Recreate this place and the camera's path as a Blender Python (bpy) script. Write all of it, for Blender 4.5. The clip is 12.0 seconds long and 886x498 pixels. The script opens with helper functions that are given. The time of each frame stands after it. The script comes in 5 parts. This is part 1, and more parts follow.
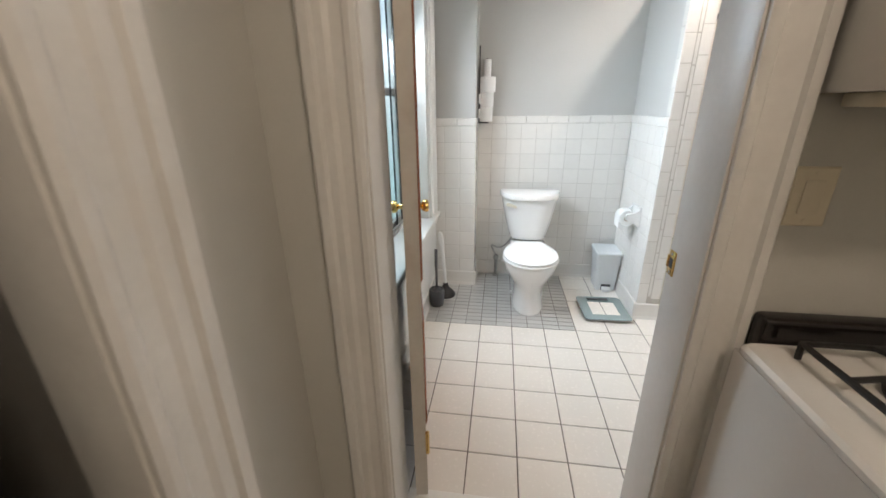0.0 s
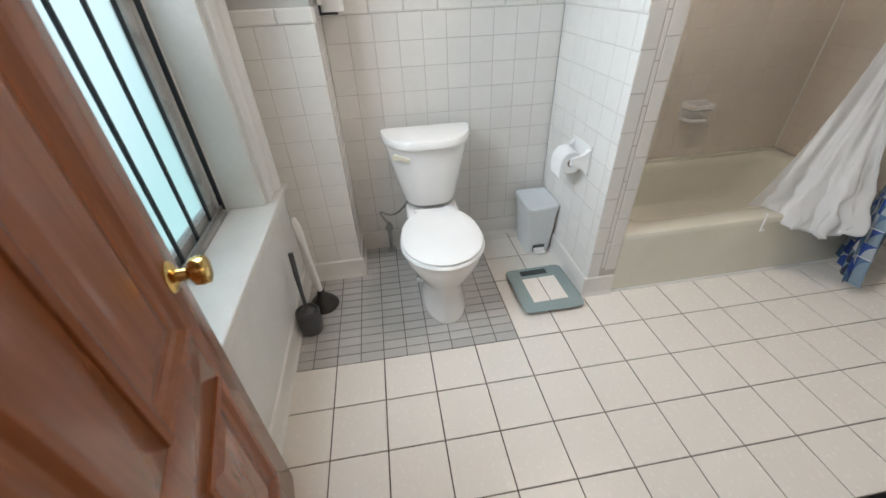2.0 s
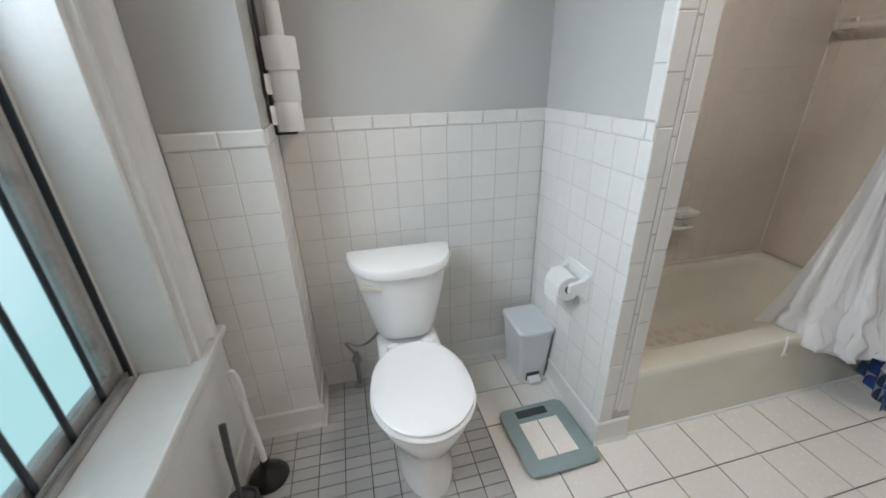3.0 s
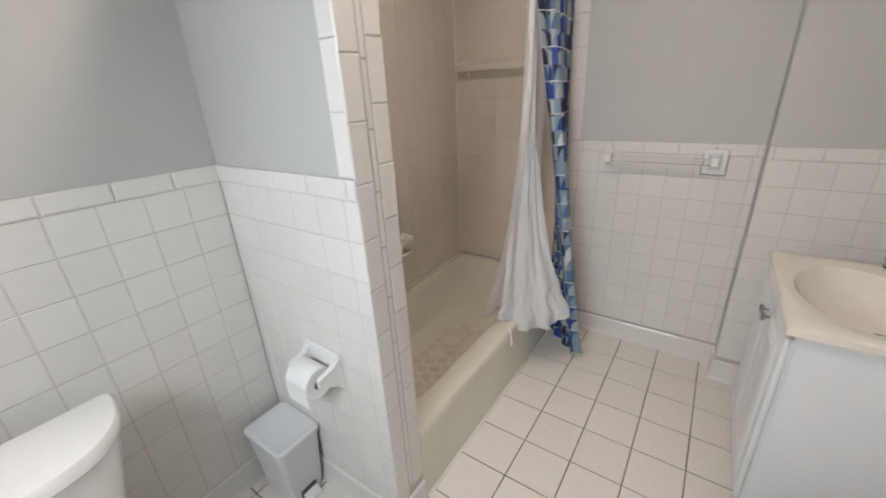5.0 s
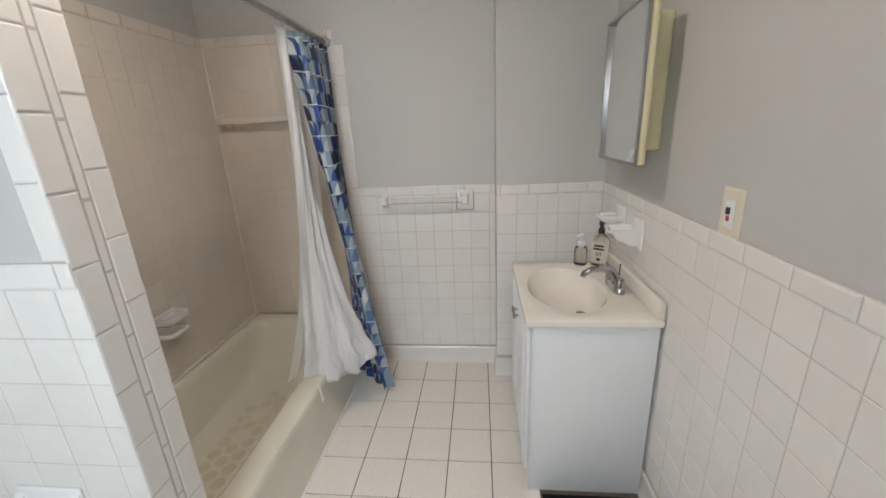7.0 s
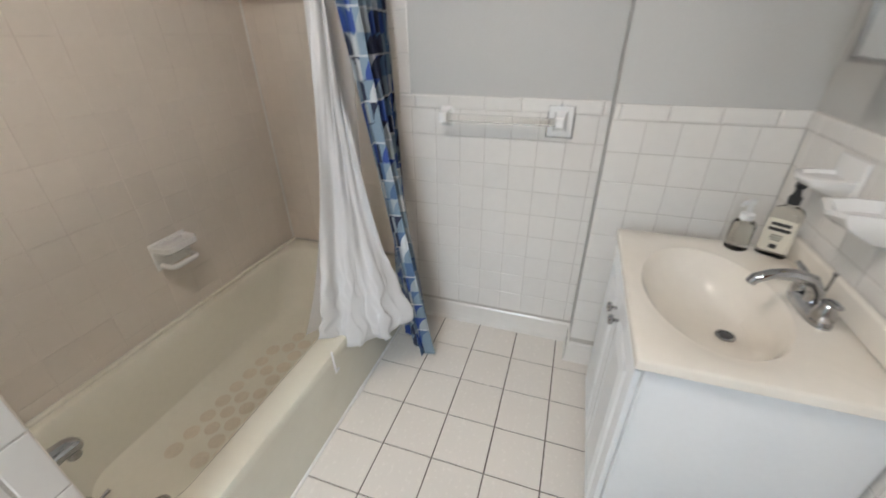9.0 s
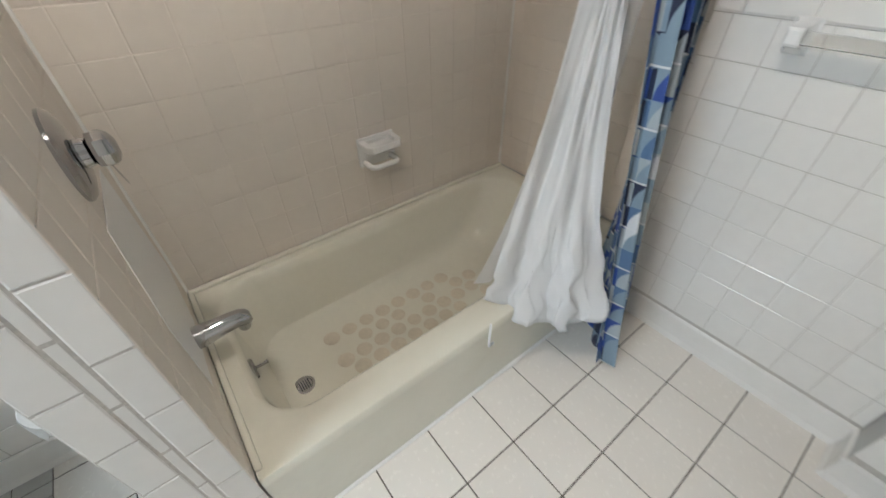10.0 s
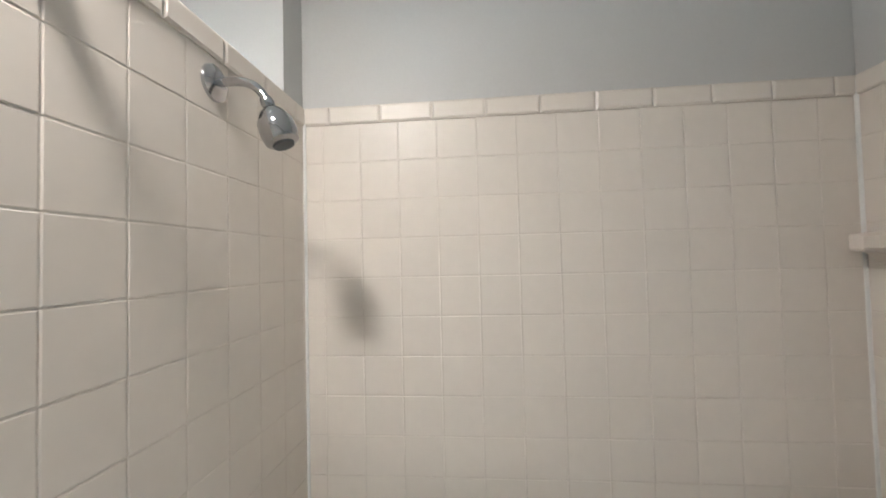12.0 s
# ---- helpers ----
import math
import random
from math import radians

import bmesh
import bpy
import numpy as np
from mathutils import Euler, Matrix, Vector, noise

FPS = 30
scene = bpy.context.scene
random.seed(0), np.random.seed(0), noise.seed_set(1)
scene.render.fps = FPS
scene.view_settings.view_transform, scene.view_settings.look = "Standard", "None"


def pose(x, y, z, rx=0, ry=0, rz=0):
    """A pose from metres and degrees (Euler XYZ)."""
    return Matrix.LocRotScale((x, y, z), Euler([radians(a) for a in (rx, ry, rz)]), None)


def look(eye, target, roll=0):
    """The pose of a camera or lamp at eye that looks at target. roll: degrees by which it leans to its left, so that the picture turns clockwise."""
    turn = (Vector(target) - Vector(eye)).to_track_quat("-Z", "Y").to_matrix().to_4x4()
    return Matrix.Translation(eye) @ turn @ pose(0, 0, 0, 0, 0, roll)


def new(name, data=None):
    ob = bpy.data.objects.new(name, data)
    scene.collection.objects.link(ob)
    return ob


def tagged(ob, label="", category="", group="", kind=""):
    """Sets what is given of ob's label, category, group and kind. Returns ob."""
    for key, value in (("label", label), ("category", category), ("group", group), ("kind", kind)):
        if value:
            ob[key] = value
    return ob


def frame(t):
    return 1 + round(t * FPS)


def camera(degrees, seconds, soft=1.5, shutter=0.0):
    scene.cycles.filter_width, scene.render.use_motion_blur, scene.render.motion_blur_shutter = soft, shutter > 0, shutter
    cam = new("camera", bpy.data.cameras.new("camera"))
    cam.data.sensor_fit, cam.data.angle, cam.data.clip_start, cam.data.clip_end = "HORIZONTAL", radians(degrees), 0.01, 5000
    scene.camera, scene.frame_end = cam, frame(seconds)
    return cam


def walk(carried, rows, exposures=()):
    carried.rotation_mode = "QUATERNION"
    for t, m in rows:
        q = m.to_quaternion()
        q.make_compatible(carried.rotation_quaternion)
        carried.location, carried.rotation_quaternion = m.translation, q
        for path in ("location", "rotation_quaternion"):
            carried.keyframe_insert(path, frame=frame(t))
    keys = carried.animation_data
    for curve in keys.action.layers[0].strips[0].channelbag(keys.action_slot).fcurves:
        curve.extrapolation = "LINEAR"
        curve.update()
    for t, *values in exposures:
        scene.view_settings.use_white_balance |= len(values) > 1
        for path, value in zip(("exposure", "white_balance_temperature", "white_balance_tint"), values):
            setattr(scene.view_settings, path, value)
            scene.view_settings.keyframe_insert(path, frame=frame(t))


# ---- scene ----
cam = camera(97.9, 12.0, shutter=0.25)
PATH = [
    (0, (-0.512, -2.205, 1.334), (-0.79, -0.349, 0.644), -0.7),
    (0.5, (-0.476, -1.919, 1.371), (-0.578, -0.079, 0.594), -1.5),
    (1, (-0.524, -1.615, 1.341), (-0.42, 0.184, 0.474), -1.0),
    (1.5, (-0.541, -1.354, 1.349), (-0.322, 0.363, 0.348), -1.3),
    (2, (-0.479, -1.115, 1.339), (-0.256, 0.5, 0.181), -2.4),
    (2.5, (-0.453, -0.931, 1.346), (-0.168, 0.767, 0.328), -2.3),
    (2.7, (-0.457, -0.854, 1.367), (-0.115, 0.902, 0.472), -1.9),
    (4.3, (-0.263, -0.484, 1.443), (0.743, 1.093, 0.736), -2.9),
    (4.5, (-0.242, -0.485, 1.446), (0.931, 0.966, 0.725), -3.0),
    (5, (-0.216, -0.476, 1.448), (1.293, 0.602, 0.698), -3.0),
    (5.5, (-0.202, -0.505, 1.442), (1.491, 0.201, 0.645), -3.0),
    (6, (-0.198, -0.541, 1.424), (1.556, -0.11, 0.565), -3.0),
    (6.5, (-0.208, -0.554, 1.428), (1.613, -0.276, 0.648), -2.9),
    (7, (-0.219, -0.568, 1.478), (1.681, -0.372, 0.885), -2.7),
    (7.2, (-0.221, -0.565, 1.496), (1.699, -0.399, 0.961), -2.5),
    (8.8, (0.296, -0.582, 1.427), (2.056, -0.131, 0.592), -1.5),
    (9, (0.38, -0.533, 1.396), (2.033, 0.022, 0.417), -0.8),
    (9.5, (0.544, -0.396, 1.341), (1.838, 0.458, 0.078), 0.5),
    (10, (0.682, -0.305, 1.303), (1.614, 0.905, 0.012), -0.7),
    (10.5, (0.839, -0.261, 1.355), (1.548, 1.304, 0.331), -1.1),
    (11, (0.909, -0.161, 1.422), (1.444, 1.675, 0.837), -1.0),
    (11.5, (1.007, -0.096, 1.537), (1.121, 1.885, 1.292), -2.4),
    (12, (1.046, -0.12, 1.557), (0.87, 1.871, 1.617), -1.4),
]
EXPOSURES = [(0, 0.60, 6750, 16), (0.5, 0.66, 6550, 15), (1, 0.72, 6650, 16), (1.5, 0.44, 6900, 17), (2, 0.20, 6900, 17), (2.5, 0.0, 6550, 15), (4.5, -0.06, 7150, 21), (5, 0.08, 7150, 20), (5.5, 0.05, 7000, 19), (6.5, 0.11, 7000, 18), (7.2, 0.14, 6950, 17), (9, 0.36, 6750, 16), (9.5, 0.36, 6550, 13), (10.5, 0.50, 6550, 13), (11, 0.66, 6600, 15), (11.5, 0.66, 6500, 15), (12, 0.66, 6250, 13)]
walk(cam, [(t, look(eye, target, roll)) for t, eye, target, roll in PATH], EXPOSURES)
DAY, BULB, KITCHEN = 12.2, 236.0, 15.0
# ---- world, sun-less daylight, lamps ----
world = bpy.data.worlds.new("world")
scene.world = world
world.use_nodes = True
wn = world.node_tree.nodes
sky = wn.new("ShaderNodeTexSky")
sky.sky_type, sky.sun_disc, sky.sun_elevation, sky.sun_rotation = "NISHITA", False, radians(35), radians(120)
wn["Background"].inputs["Strength"].default_value = 0.1
world.node_tree.links.new(sky.outputs[0], wn["Background"].inputs["Color"])


def lamp(name, kind, m, energy, color, **settings):
    data = bpy.data.lights.new(name, kind)
    data.energy, data.color = energy, color
    for key, value in settings.items():
        if key == "size":
            data.size = value
        elif key == "size_y":
            data.size_y = value
        elif key == "shape":
            data.shape = value
        elif key == "spread":
            data.spread = value
        elif key == "radius":
            data.shadow_soft_size = value
    ob = new(name, data)
    ob.matrix_world = m
    return ob


# daylight entering through the upper part of the bathroom window
lamp("window_daylight", "AREA", look((-1.135, -0.19, 1.80), (1.4, -0.28, 0.26)), DAY, (0.74, 0.89, 1.0), shape="RECTANGLE", size=0.96, size_y=0.50, spread=radians(120))
# warm fill lamp added to brighten the kitchen; its real source is unknown
lamp("kitchen_fill", "POINT", pose(0.1, -2.7, 2.3), KITCHEN, (1.0, 0.84, 0.66), radius=0.1)

# ---- materials ----


def material(name, color, rough=0.5, metal=0.0, var=0.04, scale=6.0, fine=90.0, bump=0.05, spec=0.5, trans=0.0, coat=0.0, piece=0.0, island=0.0, dirt=None, dirt_amount=0.0, dirt_scale=2.5, alpha=1.0, sub=0.0, stretch=None, gloss_var=0.14):
    """A procedural surface: base colour varied at two scales, with fine relief."""
    m = bpy.data.materials.new(name)
    m.use_nodes = True
    nt = m.node_tree
    n, l = nt.nodes, nt.links
    p = n["Principled BSDF"]
    co = n.new("ShaderNodeTexCoord")
    geo = n.new("ShaderNodeNewGeometry")

    def noise_at(s, detail):
        t = n.new("ShaderNodeTexNoise")
        t.inputs["Scale"].default_value, t.inputs["Detail"].default_value = s, detail
        if stretch:
            st = n.new("ShaderNodeVectorMath")
            st.operation = "MULTIPLY"
            st.inputs[1].default_value = stretch
            l.new(co.outputs["Object"], st.inputs[0])
            l.new(st.outputs[0], t.inputs["Vector"])
        else:
            l.new(geo.outputs["Position"], t.inputs["Vector"])
        return t
    big, small = noise_at(scale, 4), noise_at(fine, 3)
    add = n.new("ShaderNodeMath")
    add.operation = "ADD"
    l.new(big.outputs["Fac"], add.inputs[0])
    l.new(small.outputs["Fac"], add.inputs[1])
    last = add.outputs[0]
    if piece:
        info = n.new("ShaderNodeObjectInfo")
        mul = n.new("ShaderNodeMath")
        mul.operation = "MULTIPLY_ADD"
        l.new(info.outputs["Random"], mul.inputs[0])
        mul.inputs[1].default_value = piece
        l.new(last, mul.inputs[2])
        last = mul.outputs[0]
    ramp = n.new("ShaderNodeMapRange")
    ramp.inputs["From Min"].default_value, ramp.inputs["From Max"].default_value = 0.55, 1.45 + piece
    ramp.inputs["To Min"].default_value, ramp.inputs["To Max"].default_value = 1 - var, 1 + var
    l.new(last, ramp.inputs["Value"])
    mixc = n.new("ShaderNodeMix")
    mixc.data_type, mixc.blend_type = "RGBA", "MULTIPLY"
    mixc.inputs[0].default_value = 1.0
    mixc.inputs[6].default_value = (*color, 1)
    l.new(ramp.outputs[0], mixc.inputs[7])
    out = mixc.outputs[2]
    if dirt:
        d = noise_at(dirt_scale, 6)
        dr = n.new("ShaderNodeMapRange")
        dr.inputs["From Min"].default_value, dr.inputs["From Max"].default_value = 0.52, 0.72
        dr.inputs["To Min"].default_value, dr.inputs["To Max"].default_value = 0.0, dirt_amount
        l.new(d.outputs["Fac"], dr.inputs["Value"])
        mx = n.new("ShaderNodeMix")
        mx.data_type = "RGBA"
        l.new(dr.outputs[0], mx.inputs[0])
        l.new(out, mx.inputs[6])
        mx.inputs[7].default_value = (*dirt, 1)
        out = mx.outputs[2]
    l.new(out, p.inputs["Base Color"])
    rr = n.new("ShaderNodeMapRange")
    rr.inputs["To Min"].default_value, rr.inputs["To Max"].default_value = max(0.02, rough - gloss_var * 0.43), min(1, rough + gloss_var * 0.57)
    l.new(big.outputs["Fac"], rr.inputs["Value"])
    l.new(rr.outputs[0], p.inputs["Roughness"])
    p.inputs["Metallic"].default_value = metal
    p.inputs["Specular IOR Level"].default_value = spec
    p.inputs["Transmission Weight"].default_value = trans
    p.inputs["Coat Weight"].default_value = coat
    p.inputs["Alpha"].default_value = alpha
    if sub:
        p.inputs["Subsurface Weight"].default_value = sub
        p.inputs["Subsurface Radius"].default_value = (0.01, 0.01, 0.01)
    if bump:
        b = n.new("ShaderNodeBump")
        b.inputs["Strength"].default_value, b.inputs["Distance"].default_value = bump, 0.002
        l.new(small.outputs["Fac"], b.inputs["Height"])
        l.new(b.outputs[0], p.inputs["Normal"])
    return m


M_PAINT = material("grey_blue_wall_paint", (0.53, 0.527, 0.508), 0.55, var=0.03, scale=3, fine=160, bump=0.12, dirt=(0.46, 0.46, 0.45), dirt_amount=0.15)
M_KPAINT = material("kitchen_wall_paint", (0.56, 0.56, 0.53), 0.5, var=0.03, scale=3, fine=160, bump=0.12)
M_TRIM = material("white_trim_paint", (0.74, 0.74, 0.72), 0.32, var=0.04, scale=8, fine=60, bump=0.12, dirt=(0.55, 0.52, 0.47), dirt_amount=0.2, dirt_scale=5)
M_CEIL = material("ceiling_paint", (0.78, 0.78, 0.76), 0.7, var=0.02, fine=200, bump=0.1)
M_WTILE = material("white_glazed_tile", (0.77, 0.75, 0.715), 0.13, var=0.05, scale=4, fine=30, bump=0.03, piece=0.6)
M_BTILE = material("beige_glazed_tile", (0.72, 0.66, 0.59), 0.36, var=0.05, scale=3, fine=30, bump=0.03, piece=0.6)
M_GROUT = material("pale_wall_grout", (0.50, 0.47, 0.43), 0.8, var=0.22, scale=7, fine=150, bump=0.3, dirt=(0.33, 0.28, 0.23), dirt_amount=0.4, dirt_scale=7)
M_BGROUT = material("cream_tub_grout", (0.72, 0.66, 0.59), 0.75, var=0.2, scale=7, fine=150, bump=0.3, dirt=(0.30, 0.23, 0.17), dirt_amount=0.25, dirt_scale=6)
M_FTILE = material("cream_floor_tile", (0.79, 0.745, 0.685), 0.27, var=0.025, scale=60, fine=400, bump=0.06, piece=0.8, gloss_var=0.02)
M_FGROUT = material("dark_floor_grout", (0.11, 0.088, 0.07), 0.85, var=0.35, scale=9, fine=140, bump=0.4, dirt=(0.26, 0.22, 0.18), dirt_amount=0.55, dirt_scale=5)
M_MOSAIC = material("grey_mosaic_tile", (0.45, 0.44, 0.42), 0.3, var=0.13, scale=6, fine=110, bump=0.08, piece=1.2)
M_PORC = material("white_porcelain", (0.84, 0.835, 0.82), 0.09, var=0.015, fine=20, bump=0.0, coat=0.3)
M_SEAT = material("white_plastic_seat", (0.86, 0.86, 0.85), 0.2, var=0.01, fine=20, bump=0.0)
M_TUB = material("cream_tub_enamel", (0.73, 0.71, 0.61), 0.14, var=0.03, scale=3, fine=40, bump=0.02, coat=0.2, dirt=(0.62, 0.57, 0.45), dirt_amount=0.3)
M_STAIN = material("beige_grip_stain", (0.62, 0.56, 0.45), 0.5, var=0.1, fine=60)
M_WOOD = material("red_brown_stained_wood", (0.265, 0.085, 0.032), 0.22, var=0.22, scale=22, fine=110, bump=0.08, coat=0.3, stretch=(1, 1, 0.05), gloss_var=0.06)
M_WOODL = material("worn_light_brown_wood", (0.34, 0.15, 0.075), 0.35, var=0.2, scale=22, fine=110, bump=0.12, stretch=(1, 1, 0.06))
M_DOORW = material("painted_door_edge", (0.58, 0.55, 0.50), 0.4, var=0.07, scale=6, fine=60, bump=0.15, dirt=(0.36, 0.22, 0.14), dirt_amount=0.25, dirt_scale=9)
M_BRASS = material("polished_brass", (0.80, 0.55, 0.20), 0.14, 1.0, var=0.08, bump=0.0)
M_CHROME = material("chrome", (0.47, 0.47, 0.48), 0.06, 1.0, var=0.04, bump=0.0)
M_STEEL = material("dull_steel", (0.42, 0.41, 0.40), 0.35, 1.0, var=0.1, bump=0.05)
M_BLACK = material("black_plastic", (0.025, 0.025, 0.027), 0.4, var=0.1, bump=0.05)
M_VENT = material("matt_black_steel", (0.004, 0.004, 0.004), 0.75, var=0.1, bump=0.1, spec=0.15)
M_DARKG = material("dark_grey_plastic", (0.07, 0.072, 0.078), 0.4, var=0.1, bump=0.05)
M_RUBBER = material("black_rubber", (0.02, 0.018, 0.017), 0.45, var=0.1)
M_WPLAST = material("white_plastic", (0.80, 0.80, 0.79), 0.3, var=0.02, bump=0.0)
M_BIN = material("frosted_white_plastic", (0.72, 0.745, 0.76), 0.38, var=0.03, bump=0.05, sub=0.1)
M_IVORY = material("ivory_plastic", (0.72, 0.66, 0.53), 0.35, var=0.02, bump=0.0)
M_PAPER = material("white_tissue_paper", (0.86, 0.86, 0.845), 0.9, var=0.03, fine=220, bump=0.4)
M_CARD = material("brown_cardboard", (0.42, 0.31, 0.21), 0.85, var=0.08)
M_SCALEG = material("grey_green_glass_top", (0.27, 0.345, 0.345), 0.1, var=0.05, coat=0.6, bump=0.0)
M_LCD = material("dark_display", (0.05, 0.06, 0.06), 0.12, bump=0.0)
M_CAB = material("white_cabinet_paint", (0.77, 0.79, 0.80), 0.3, var=0.02, fine=60, bump=0.04)
M_MARBLE = material("cream_cultured_marble", (0.82, 0.77, 0.69), 0.12, var=0.03, scale=4, fine=30, bump=0.0, coat=0.4)
M_MIRROR = material("mirror", (0.86, 0.87, 0.87), 0.02, 1.0, var=0.0, bump=0.0)
M_YELLOW = material("yellowed_enamel_paint", (0.74, 0.66, 0.42), 0.35, var=0.06, scale=7, bump=0.1, dirt=(0.5, 0.4, 0.22), dirt_amount=0.4, dirt_scale=8)
M_LINER = material("white_vinyl_liner", (0.92, 0.92, 0.92), 0.3, var=0.03, scale=4, fine=40, bump=0.1)
ln_, ll_ = M_LINER.node_tree.nodes, M_LINER.node_tree.links
tl_, tp_ = ln_.new("ShaderNodeBsdfTranslucent"), ln_.new("ShaderNodeBsdfTransparent")
tl_.inputs["Color"].default_value, tp_.inputs["Color"].default_value = (0.90, 0.91, 0.92, 1), (0.96, 0.97, 0.98, 1)
mix_a, mix_b = ln_.new("ShaderNodeMixShader"), ln_.new("ShaderNodeMixShader")
mix_a.inputs[0].default_value, mix_b.inputs[0].default_value = 0.42, 0.10
ll_.new(ln_["Principled BSDF"].outputs[0], mix_a.inputs[1])
ll_.new(tl_.outputs[0], mix_a.inputs[2])
ll_.new(mix_a.outputs[0], mix_b.inputs[1])
ll_.new(tp_.outputs[0], mix_b.inputs[2])
ll_.new(mix_b.outputs[0], ln_["Material Output"].inputs["Surface"])
M_STOVE = material("white_enamel", (0.78, 0.78, 0.76), 0.16, var=0.02, bump=0.0)
M_KCAB = material("white_laminate", (0.70, 0.69, 0.66), 0.3, var=0.03, bump=0.03)
M_IRON = material("cast_iron", (0.015, 0.015, 0.015), 0.55, var=0.2, bump=0.3)
M_GLOSSBLK = material("black_enamel", (0.012, 0.010, 0.010), 0.15, var=0.1, bump=0.0)
M_FELT = material("blue_grey_cloth", (0.10, 0.12, 0.145), 0.9, var=0.25, fine=200, bump=0.5)
M_KFLOOR = material("kitchen_vinyl_floor", (0.30, 0.24, 0.18), 0.4, var=0.2, scale=5)
M_CAULK = material("white_caulk", (0.80, 0.79, 0.76), 0.4, var=0.05, bump=0.2)
M_LABEL = material("cream_label", (0.66, 0.62, 0.52), 0.5, var=0.01, bump=0.0)
M_INK = material("black_ink", (0.02, 0.02, 0.02), 0.5, bump=0.0)
M_SASH = material("weathered_sash_paint", (0.42, 0.42, 0.41), 0.5, var=0.15, scale=9, bump=0.3, dirt=(0.12, 0.10, 0.09), dirt_amount=0.6, dirt_scale=11)
M_BAR = material("black_painted_bar", (0.012, 0.016, 0.022), 0.4, var=0.1)


def glass(name, color, rough, ior=1.45):
    m = bpy.data.materials.new(name)
    m.use_nodes = True
    p = m.node_tree.nodes["Principled BSDF"]
    p.inputs["Base Color"].default_value = (*color, 1)
    p.inputs["Roughness"].default_value = rough
    p.inputs["IOR"].default_value = ior
    p.inputs["Transmission Weight"].default_value = 1.0
    return m


M_FROST = glass("frosted_pane", (0.93, 0.98, 0.98), 0.30, 1.1)
M_ACRYL = glass("clear_acrylic", (0.97, 0.97, 0.96), 0.06, 1.3)
M_BOTTLE = glass("clear_bottle_plastic", (0.97, 0.96, 0.90), 0.05, 1.33)


def glow(name, strength, low, high, z0, z1):
    """Overcast garden light beyond the frosted pane, greener below and whiter above."""
    m = bpy.data.materials.new(name)
    m.use_nodes = True
    n, l = m.node_tree.nodes, m.node_tree.links
    n.remove(n["Principled BSDF"])
    e = n.new("ShaderNodeEmission")
    geo = n.new("ShaderNodeNewGeometry")
    sep = n.new("ShaderNodeSeparateXYZ")
    l.new(geo.outputs["Position"], sep.inputs[0])
    t = n.new("ShaderNodeTexNoise")
    t.inputs["Scale"].default_value = 1.6
    l.new(geo.outputs["Position"], t.inputs["Vector"])
    a = n.new("ShaderNodeMath")
    a.operation = "MULTIPLY_ADD"
    l.new(t.outputs["Fac"], a.inputs[0])
    a.inputs[1].default_value = 1.1
    l.new(sep.outputs["Z"], a.inputs[2])
    r = n.new("ShaderNodeMapRange")
    r.inputs["From Min"].default_value, r.inputs["From Max"].default_value = z0 + 0.55, z1 + 0.55
    l.new(a.outputs[0], r.inputs["Value"])
    mx = n.new("ShaderNodeMix")
    mx.data_type = "RGBA"
    l.new(r.outputs[0], mx.inputs[0])
    mx.inputs[6].default_value, mx.inputs[7].default_value = (*low, 1), (*high, 1)
    l.new(mx.outputs[2], e.inputs["Color"])
    e.inputs["Strength"].default_value = strength
    l.new(e.outputs[0], n["Material Output"].inputs["Surface"])
    return m


M_OUTSIDE = glow("outdoor_light", 1.2, (0.38, 0.66, 0.70), (0.64, 0.84, 0.94), 0.6, 1.5)
M_LAMPGLASS = bpy.data.materials.new("opal_lamp_glass")
M_LAMPGLASS.use_nodes = True
lampnode = M_LAMPGLASS.node_tree.nodes["Principled BSDF"]
lampnode.inputs["Base Color"].default_value = (0.9, 0.88, 0.84, 1)
lampnode.inputs["Emission Color"].default_value = (1.0, 0.935, 0.85, 1)
lampnode.inputs["Emission Strength"].default_value = BULB

